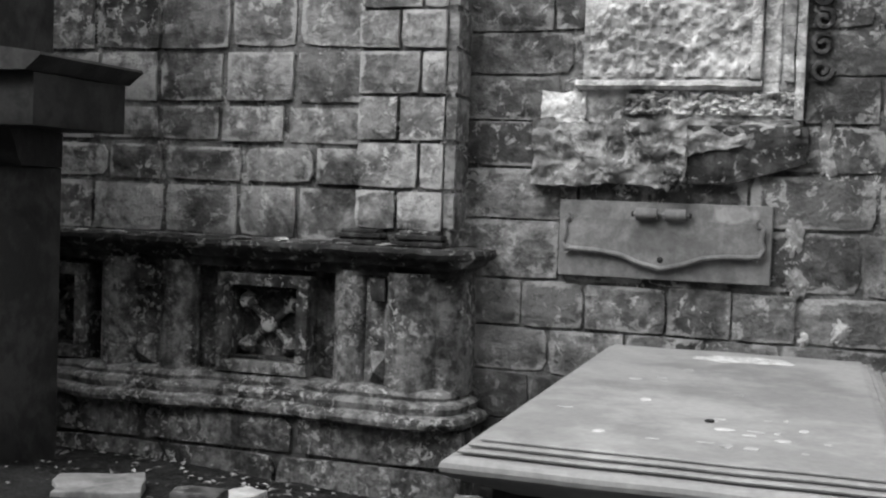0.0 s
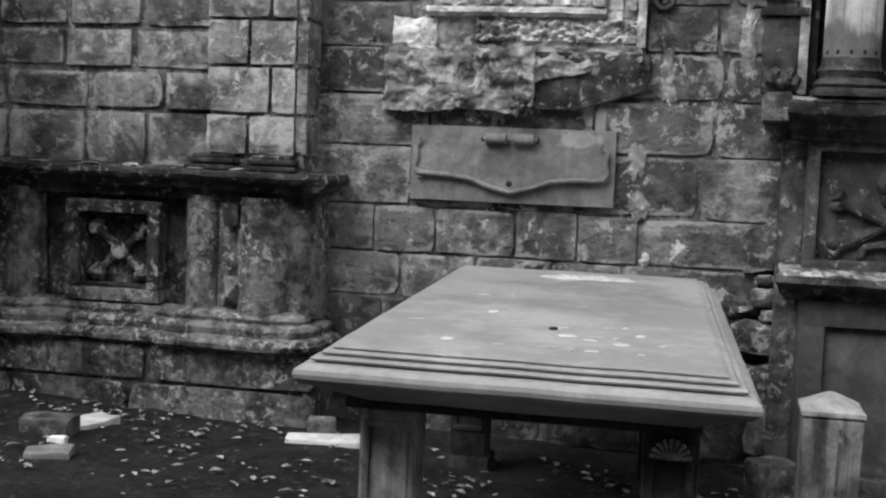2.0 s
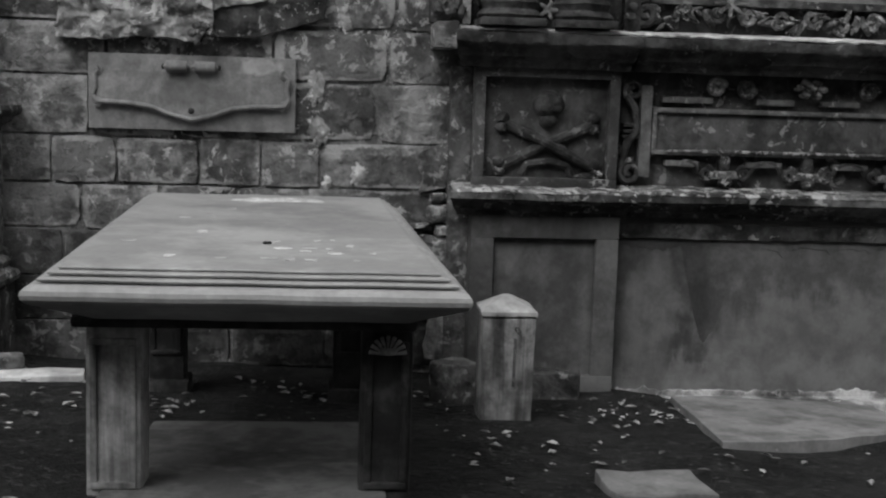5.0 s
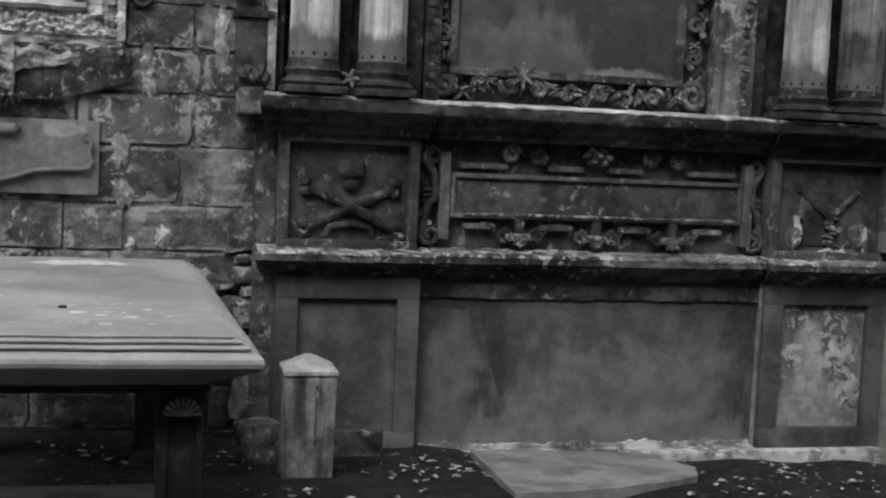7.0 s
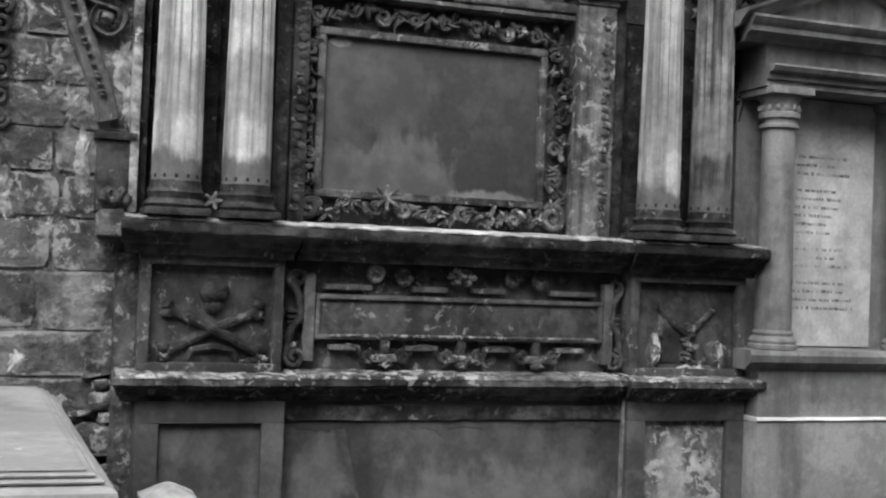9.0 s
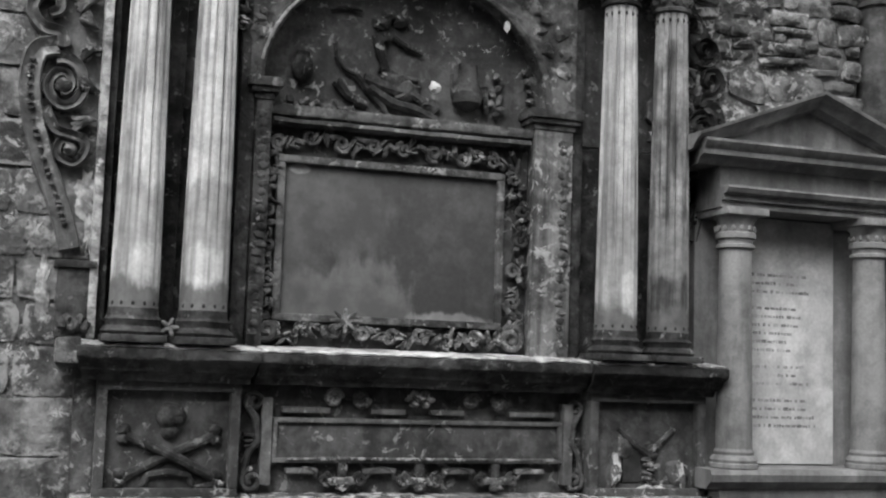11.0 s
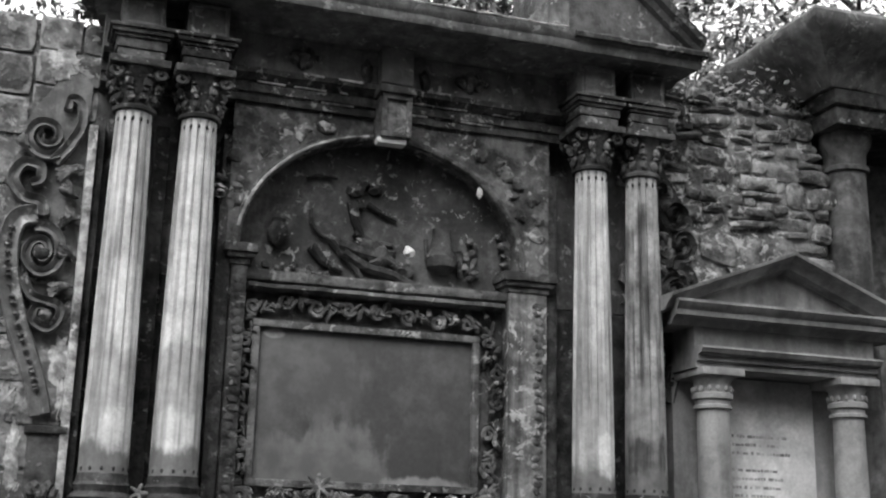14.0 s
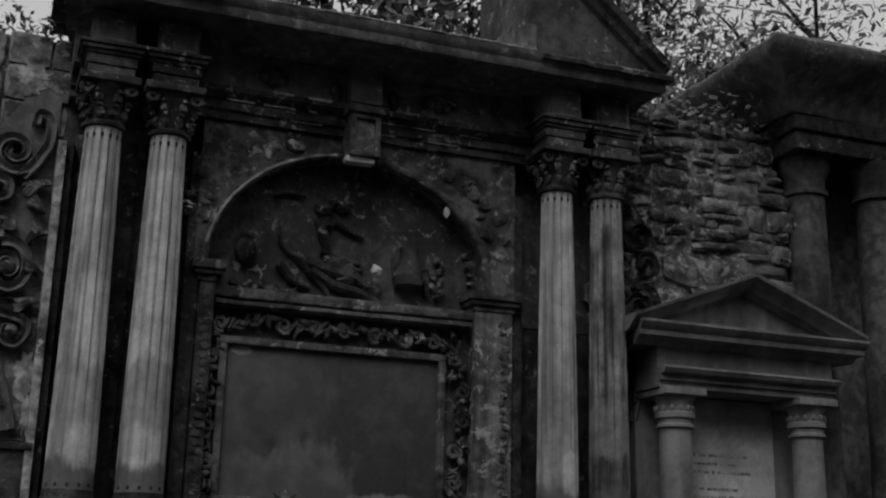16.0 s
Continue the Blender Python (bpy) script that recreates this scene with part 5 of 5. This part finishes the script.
for cx, cy in ((5.57, 2.4), (6.02, 2.3)):
    col = part("column", lathe(bmesh.new(), cx, cy, [(0.14, 0.5), (0.14, 1.2), (0.135, 2.0), (0.125, 3.0), (0.118, 3.72)], 36), M_FAR, far, "smooth dark column")
    part("capital", worn(lathe(bmesh.new(), cx, cy, [(0.118, 3.72), (0.14, 3.725), (0.14, 3.75), (0.122, 3.76), (0.125, 3.84), (0.16, 3.9), (0.165, 3.95)], 30), 0.006, 12), M_FAR, col)
part("base", B(5.45, 7.6, 2.1, 3.1, -0.3, 0.5), M_FAR, far)
part("back", B(5.45, 7.6, 2.75, 3.1, 0.5, 4.0), M_FAR, far)
part("architrave", worn(B(5.36, 7.6, 2.17, 3.1, 3.95, 4.06, bevel=0.015), 0.006, 5), M_SOOT, far)
part("frieze", worn(B(5.33, 7.6, 2.14, 3.1, 4.062, 4.16, bevel=0.015), 0.006, 5), M_SOOT, far)
e = bmesh.new()
rings = []
for o, z in ((0.0, 4.15), (0.02, 4.17), (0.03, 4.2), (0.06, 4.24), (0.12, 4.29), (0.2, 4.34), (0.27, 4.39), (0.3, 4.43), (0.305, 4.47), (0.28, 4.5), (0.2, 4.53), (0.05, 4.6), (-0.25, 4.7)):
    plan = []
    for a, c in (((5.3 - o, 3.1), (5.3 - o, 2.13 - o)), ((5.3 - o, 2.13 - o), (7.6, 2.13 - o))):
        plan += [(a[0] + (c[0] - a[0]) * q / 14, a[1] + (c[1] - a[1]) * q / 14) for q in range(14)]
    plan += [(7.6, 2.13 - o), (7.6, 3.1)]
    rings.append([e.verts.new((x, y, z)) for x, y in plan])
for r0, r1 in zip(rings, rings[1:]):
    for i in range(len(r0) - 1):
        e.faces.new((r0[i], r0[i + 1], r1[i + 1], r1[i]))
e.faces.new(rings[-1])
e.faces.new(rings[0][::-1])
part("canopy_roof", worn(worn(e, 0.015, 3), 0.008, 12), M_HIGH, far, "heavy overhanging moulded roof with mossy top")

# ---- dark tomb close to the path, its shadow put into the stone colour ----
dk = thing("dark_tomb", (-3.0, 1.6, 0.25), "tomb pedestal coloured as in deep shadow, with heavy moulded cap", "tomb")
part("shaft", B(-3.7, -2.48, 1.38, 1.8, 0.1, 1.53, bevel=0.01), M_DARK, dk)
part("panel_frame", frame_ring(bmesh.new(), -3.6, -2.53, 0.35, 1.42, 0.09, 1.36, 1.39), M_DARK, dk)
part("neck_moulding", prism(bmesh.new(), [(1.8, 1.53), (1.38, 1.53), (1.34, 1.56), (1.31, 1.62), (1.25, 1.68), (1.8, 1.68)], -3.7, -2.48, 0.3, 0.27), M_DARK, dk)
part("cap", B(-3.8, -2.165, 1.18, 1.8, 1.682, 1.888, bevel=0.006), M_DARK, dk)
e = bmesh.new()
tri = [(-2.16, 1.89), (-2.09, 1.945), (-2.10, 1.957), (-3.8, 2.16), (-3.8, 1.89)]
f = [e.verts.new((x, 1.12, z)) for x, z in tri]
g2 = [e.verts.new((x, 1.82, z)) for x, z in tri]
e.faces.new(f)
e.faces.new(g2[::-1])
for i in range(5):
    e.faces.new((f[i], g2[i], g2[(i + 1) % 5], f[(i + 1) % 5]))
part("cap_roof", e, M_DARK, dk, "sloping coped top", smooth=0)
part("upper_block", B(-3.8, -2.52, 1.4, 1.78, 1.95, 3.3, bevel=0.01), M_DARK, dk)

# ---- table tomb ----
tt = thing("table_tomb", (0.46, 1.0, 0.2), "low table tomb with smooth grey moulded slab on four legs", "table tomb")
corners = ((0.033, 0.0), (0.945, 0.0), (0.868, 2.01), (-0.03, 2.0))
sx, sy = (-1, 1, 1, -1), (-1, -1, 1, 1)
levels = [(-0.45, 0.762), (-0.06, 0.762), (-0.04, 0.772), (-0.01, 0.785), (0.02, 0.797), (0.042, 0.806), (0.05, 0.811), (0.062, 0.814), (0.076, 0.821), (0.085, 0.831), (0.088, 0.842), (0.085, 0.853), (0.076, 0.861), (0.062, 0.866), (0.046, 0.8665), (0.044, 0.87), (0.054, 0.8725), (0.056, 0.877), (0.051, 0.881), (0.03, 0.8815), (0.027, 0.885), (0.034, 0.887), (0.035, 0.891), (0.03, 0.8945), (0.011, 0.895), (0.008, 0.8975), (0.013, 0.899), (0.013, 0.902), (0.004, 0.905), (-0.005, 0.9055)]
e = bmesh.new()
rings = []
NS = 30
for o, z in levels:
    ring = []
    for c in range(4):
        a, b2 = corners[c], corners[(c + 1) % 4]
        pa, pb = Vector((a[0] + sx[c] * o, a[1] + sy[c] * o, z)), Vector((b2[0] + sx[(c + 1) % 4] * o, b2[1] + sy[(c + 1) % 4] * o, z))
        for k in range(NS):
            ring.append(e.verts.new(pa.lerp(pb, k / NS)))
    rings.append(ring)
for r0, r1 in zip(rings, rings[1:]):
    for i in range(len(r0)):
        j = (i + 1) % len(r0)
        e.faces.new((r0[i], r0[j], r1[j], r1[i]))
e.faces.new(rings[0][::-1])
e.faces.new(rings[-1])
part("slab", worn(e, 0.0025, 5), M_SLAB, tt, "smooth grey slab with stepped moulded edge", smooth=22)


def patch(name, cx, cy, rx, ry, seed, mat, label):
    r = random.Random(seed)
    bm = bmesh.new()
    vs = []
    for k in range(40):
        a = 2 * math.pi * k / 40
        q = 1 + 0.35 * noise.noise(Vector((math.cos(a) * 2.5, math.sin(a) * 2.5, seed * 3.1))) + r.uniform(-0.06, 0.06)
        vs.append(bm.verts.new((cx + rx * q * math.cos(a), cy + ry * q * math.sin(a), 0.9068)))
    bm.faces.new(vs)
    ext = bmesh.ops.extrude_face_region(bm, geom=bm.faces[:])
    for v in ext["geom"]:
        if isinstance(v, bmesh.types.BMVert):
            v.co.z = 0.9045
    part(name, bm, mat, tt, label, smooth=0)


patch("lichen_patch", 0.47, 1.8, 0.165, 0.1, 5, M_SPECK, "bright white crust on the slab")
rr = random.Random(44)
for k in range(26):
    near = k < 16
    patch("bird_spot", rr.uniform(0.5, 0.8) if near else rr.uniform(0.05, 0.85), rr.uniform(0.15, 0.6) if near else rr.uniform(0.1, 1.7), rr.uniform(0.006, 0.022), rr.uniform(0.006, 0.025), k, M_NBP, "")
part("dead_leaf", worn(lump(bmesh.new(), 0.5, 0.47, 0.909, 0.012, 0.009, 0.006, 0.5), 0.004, 40), M_SOOT, tt, "")
part("rail", B(0.03, 0.91, 0.07, 1.94, 0.735, 0.766, bevel=0.012), M_LEG_SHADE, tt, "cavetto rail under the slab, coloured as in shade")


def leg(x0, x1, y0, y1, fan, mat=M_LEG_SHADE):
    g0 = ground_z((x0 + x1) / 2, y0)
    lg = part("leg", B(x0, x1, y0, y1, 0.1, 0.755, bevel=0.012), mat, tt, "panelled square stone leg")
    part("foot", worn(B(x0 - 0.018, x1 + 0.018, y0 - 0.018, y1 + 0.018, g0 - 0.1, g0 + 0.05 * (y0 > 1), bevel=0.014), 0.004, 9), M_LEG_SHADE, lg)
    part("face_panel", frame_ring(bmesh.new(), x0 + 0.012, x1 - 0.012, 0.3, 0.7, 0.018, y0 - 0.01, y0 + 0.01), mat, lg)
    if fan:
        f = bmesh.new()
        xm = (x0 + x1) / 2
        for k in range(9):
            a = radians(10 + 20 * k)
            sweep(f, [(xm, y0 - 0.004, 0.665), (xm + 0.05 * math.cos(a), y0 - 0.012, 0.665 + 0.052 * math.sin(a))], 0.0025, 6, 2.4)
        tagged(part("fan_carving", f, M_CRUST, lg, "carved fan shell"), kind="stuff")


# Front left leg gets the lit colour, the other three the shaded one.
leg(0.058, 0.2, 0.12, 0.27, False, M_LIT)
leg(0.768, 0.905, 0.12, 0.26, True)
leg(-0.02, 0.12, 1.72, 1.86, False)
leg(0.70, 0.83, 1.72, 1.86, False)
us = thing("paving_slab", (0.45, 0.5, 0.2), "flat grey paving slab lying beneath the table tomb", "paving slab")
e = bmesh.new()
box(e, 0.1, 0.84, -0.3, 1.05, 0.12, 0.232, bevel=0.01)
for v in e.verts:
    v.co.z += 0.08 * (0.5 - v.co.y) + 0.035
part("stone", worn(e, 0.01, 3), M_PAVE, us)

# ---- stone marker and loose stones ----
mk = thing("stone_marker", (1.365, 1.5, 0.1), "short square stone marker post with pointed top", "stone post")
e = bmesh.new()
mx0, mx1, my0, my1 = 1.258, 1.455, 1.44, 1.63
lv = [(0.0, 0.05), (0.0, 0.3), (0.0, 0.508), (-0.004, 0.512), (0.006, 0.522), (0.006, 0.538), (-0.09, 0.592)]
rings = []
for o, z in lv:
    rings.append([e.verts.new((mx, my, z)) for mx, my in ((mx0 - o, my0 - o), (mx1 + o, my0 - o), (mx1 + o, my1 + o), (mx0 - o, my1 + o))])
for r0, r1 in zip(rings, rings[1:]):
    for i in range(4):
        e.faces.new((r0[i], r0[(i + 1) % 4], r1[(i + 1) % 4], r1[i]))
e.faces.new(rings[0][::-1])
e.faces.new(rings[-1])
bmesh.ops.subdivide_edges(e, edges=e.edges[:], cuts=2, use_grid_fill=True)
part("post", worn(e, 0.005, 8), stone("marker_stone", 0.13, 0.3, streak=0.7, grain=16.0, bump=0.4, blooms=((1.36, 0.57, 0.2, 0.05, 0.36, 0.7),)), mk, "", smooth=30)
part("iron_pin", sweep(bmesh.new(), [(1.385, 1.436, 0.475), (1.387, 1.415, 0.48), (1.392, 1.412, 0.462)], 0.009, 8), M_SOOT, mk, "bent iron pin")
# Raised dark strip drawn as the groove below the pin.
part("rust_groove", worn(B(1.376, 1.388, 1.434, 1.44, 0.25, 0.44, bevel=0.003), 0.006, 20), M_SOOTP, mk)


def loose(name, x, y, rx, ry, rz, mat, label, turn=0.0, seed=0):
    g0 = ground_z(x, y)
    t = thing(name, (x, y, g0), label, "stone", "loose stones by the wall")
    bm = bmesh.new()
    box(bm, -rx, rx, -ry, ry, -0.02, rz, bevel=min(0.012, rz * 0.3))
    bmesh.ops.subdivide_edges(bm, edges=bm.edges[:], cuts=2, use_grid_fill=True)
    rot = Matrix.Rotation(turn, 3, "Z")
    for v in bm.verts:
        c = v.co.copy()
        k = 1 + 0.25 * noise.noise(Vector((c.x * 6 + seed, c.y * 6, seed)))
        v.co = rot @ Vector((c.x * k, c.y * k, c.z + 0.01 * noise.noise(c * 14 + Vector((seed, 0, 0))))) + Vector((x, y, g0))
    part("stone", bm, mat, t, "", smooth=30)


loose("fallen_slab", -0.50, 1.87, 0.21, 0.06, 0.03, M_NBP, "long pale fallen stone on dark soil", 0.15, 1)
loose("broken_slab", -1.95, 1.35, 0.17, 0.16, 0.03, M_NB, "pale broken flat slab on the ground", 0.5, 2)
loose("broken_slab", -1.45, 1.55, 0.06, 0.14, 0.03, M_NBP, "white stone fragment on the ground", -0.3, 3)
loose("rubble_stone", -1.50, 1.32, 0.1, 0.07, 0.07, M_ASH_DARK, "dark rubble stone on the soil", 0.2, 4)
loose("broken_slab", -1.28, 0.97, 0.08, 0.06, 0.03, M_NB, "small pale flat stone on soil", 0.4, 5)
loose("broken_slab", -1.62, 0.75, 0.16, 0.12, 0.025, M_NB, "pale broken flat slab on the ground", 0.1, 6)
loose("broken_slab", -1.36, 1.16, 0.035, 0.02, 0.04, M_WHITE, "small white chip of stone", 0.1, 7)
loose("rough_stone", 1.20, 1.80, 0.075, 0.07, 0.17, M_ASH, "rough upright stone beside the marker post", 0.5, 8)
loose("rough_stone", 1.62, 2.02, 0.13, 0.06, 0.12, M_SOOT, "dark low stone against the monument foot", -0.2, 9)
loose("kerb_stone", 1.66, 0.42, 0.15, 0.12, 0.035, M_NB, "pale squared kerb stone on the soil", 0.08, 10)
loose("rubble_stone", -0.62, 2.0, 0.06, 0.05, 0.08, M_RUBBLE, "small rubble stone by the plinth corner", 0.3, 11)
gs = thing("ground_slab", (2.5, 1.7, 0.05), "large cracked grave slab lying flush in the soil", "grave slab")
e = bmesh.new()
pts = ((2.165, 2.03), (3.0, 2.08), (3.12, 1.72), (3.02, 1.5), (2.55, 1.18), (2.08, 1.05))
top = [e.verts.new((x, y, ground_z(x, y) + 0.035)) for x, y in pts]
bot = [e.verts.new((x, y, ground_z(x, y) - 0.05)) for x, y in pts]
e.faces.new(top)
for i in range(len(pts)):
    j = (i + 1) % len(pts)
    e.faces.new((top[i], bot[i], bot[j], top[j]))
bmesh.ops.triangulate(e, faces=[f for f in e.faces if len(f.verts) > 4])
bmesh.ops.subdivide_edges(e, edges=e.edges[:], cuts=3, use_grid_fill=True)
part("stone", worn(e, 0.012, 4), M_NB, gs)

# ---- leaf litter ----
lv_, lf_ = [], []
rr = random.Random(77)


def litter(x, y, size):
    a = rr.uniform(0, 6.28)
    z = ground_z(x, y) + 0.012 + 0.025 * noise.noise(Vector((x * 2.3, y * 2.3, 0)))
    i = len(lv_)
    ca_, sa_ = math.cos(a), math.sin(a)
    for u, w, h in ((-1, 0, 0.0), (-0.3, -0.45, 0.35), (0.5, -0.35, 0.3), (1, 0, 0.1), (0.5, 0.35, 0.25), (-0.3, 0.45, 0.4), (0, 0, 0.05)):
        lv_.append((x + size * (u * ca_ - w * sa_), y + size * (u * sa_ + w * ca_), z + size * h * rr.uniform(0.3, 1.2)))
    for k in range(6):
        lf_.append((i + k, i + (k + 1) % 6, i + 6))


for k in range(1150):
    x, y = rr.uniform(-2.6, 4.2), 2.05 - abs(rr.gauss(0, 0.9))
    dense = 0.3 + 0.7 * (noise.noise(Vector((x * 1.2, y * 1.2, 9))) > 0.0)
    if rr.random() < dense:
        litter(x, y, rr.choice((0.008, 0.011, 0.014, 0.018, 0.022, 0.028)))
me = bpy.data.meshes.new("leaf_litter")
me.from_pydata(lv_, [], lf_)
me.materials.append(M_LITTER)
tagged(new("leaf_litter", me), "scattered dry fallen leaves on dark soil", "leaves", kind="stuff")


# ---- trees behind the wall ----
def tree(x, y, h, blobs, seed, label, count=9000):
    r = random.Random(seed)
    t = thing("tree", (x, y, 0), label, "tree", "trees behind the wall")
    bm = bmesh.new()
    sweep(bm, [(x, y, -0.2), (x + 0.1, y, h * 0.35), (x - 0.1, y + 0.1, h * 0.7), (x, y, h)], 0.22, 10, 0.25)
    for bx, by, bz, br in blobs:
        zz = min(h * 0.6, bz - 0.6)
        sweep(bm, [(x, y, zz), ((x + bx) / 2, (y + by) / 2, (zz + bz) / 2 + 0.2), (bx, by, bz)], 0.09, 7, 0.2)
        for q in range(5):
            d = Vector((r.gauss(0, 1), r.gauss(0, 1), r.gauss(0, 1))).normalized() * br * 0.8
            sweep(bm, [(bx, by, bz), (bx + d.x * 0.6, by + d.y * 0.6, bz + d.z * 0.5 + 0.1), (bx + d.x, by + d.y, bz + d.z)], 0.025, 5, 0.3)
    part("trunk", bm, M_BARK, t, "", smooth=60)
    vs, fs = [], []
    for k in range(count):
        bx, by, bz, br = r.choice(blobs)
        d = Vector((r.gauss(0, 1), r.gauss(0, 1), r.gauss(0, 1))).normalized() * br * r.random() ** 0.45
        c = Vector((bx, by, bz)) + d
        if noise.noise(c * 1.9) < -0.12:
            continue
        a = Vector((r.gauss(0, 1), r.gauss(0, 1), r.gauss(0, 1))).normalized()
        b2 = a.orthogonal().normalized()
        s = r.uniform(0.035, 0.075)
        i = len(vs)
        for u, w in ((-1, 0), (-0.2, 0.55), (1, 0), (-0.2, -0.55)):
            vs.append(c + a * (u * s) + b2 * (w * s) - BASE[t.name])
        fs.append((i, i + 1, i + 2, i + 3))
    me = bpy.data.meshes.new("crown")
    me.from_pydata(vs, [], fs)
    me.materials.append(M_LEAF)
    ob = new("crown", me)
    ob.parent = t


tree(6.2, 5.6, 5.2, [(5.4, 4.6, 5.0, 0.8), (6.2, 5.2, 5.9, 1.0), (6.8, 4.8, 5.2, 0.9), (5.7, 5.0, 6.4, 0.9), (4.9, 5.0, 5.5, 0.7)], 5, "leafy tree showing over the wall against white sky", 12000)
tree(8.0, 5.8, 5.4, [(7.2, 5.0, 5.9, 0.8), (8.0, 5.2, 6.4, 0.9), (7.6, 5.4, 5.3, 0.7)], 9, "thin leafy tree showing over the canopy roof", 4500)
tree(3.3, 5.2, 5.4, [(2.6, 4.6, 5.6, 0.8), (3.6, 4.5, 5.5, 0.8), (3.1, 4.8, 6.3, 0.9), (4.2, 4.8, 6.0, 0.7), (1.9, 4.8, 5.7, 0.7)], 6, "dense leafy tree behind the monument top", 10000)
# ---- ivy and weeds on the wall head ----
vs, fs = [], []
rr = random.Random(15)
for k in range(2600):
    if k < 1600:
        x, y, z = rr.uniform(4.2, 5.5), 2.5 + rr.gauss(0, 0.12), 4.04 + abs(rr.gauss(0, 0.12))
    elif k < 2100:
        x, y, z = rr.uniform(2.0, 3.5), 2.35 + rr.gauss(0, 0.15), 4.2 + abs(rr.gauss(0, 0.05))
    else:
        x, y, z = rr.uniform(0.0, 1.2), 2.5 + rr.gauss(0, 0.1), 3.96 + abs(rr.gauss(0, 0.1))
    a = Vector((rr.gauss(0, 1), rr.gauss(0, 1), rr.gauss(0, 1))).normalized()
    b2 = a.orthogonal().normalized()
    s = rr.uniform(0.012, 0.03)
    i = len(vs)
    for u, w in ((-1, 0), (0, 0.6), (1, 0), (0, -0.6)):
        vs.append(Vector((x, y, z)) + a * u * s + b2 * w * s)
    fs.append((i, i + 1, i + 2, i + 3))
me = bpy.data.meshes.new("ivy")
me.from_pydata(vs, [], fs)
me.materials.append(M_LEAF)
tagged(new("ivy", me), "low ivy and weeds growing along the wall head", "ivy", kind="stuff")
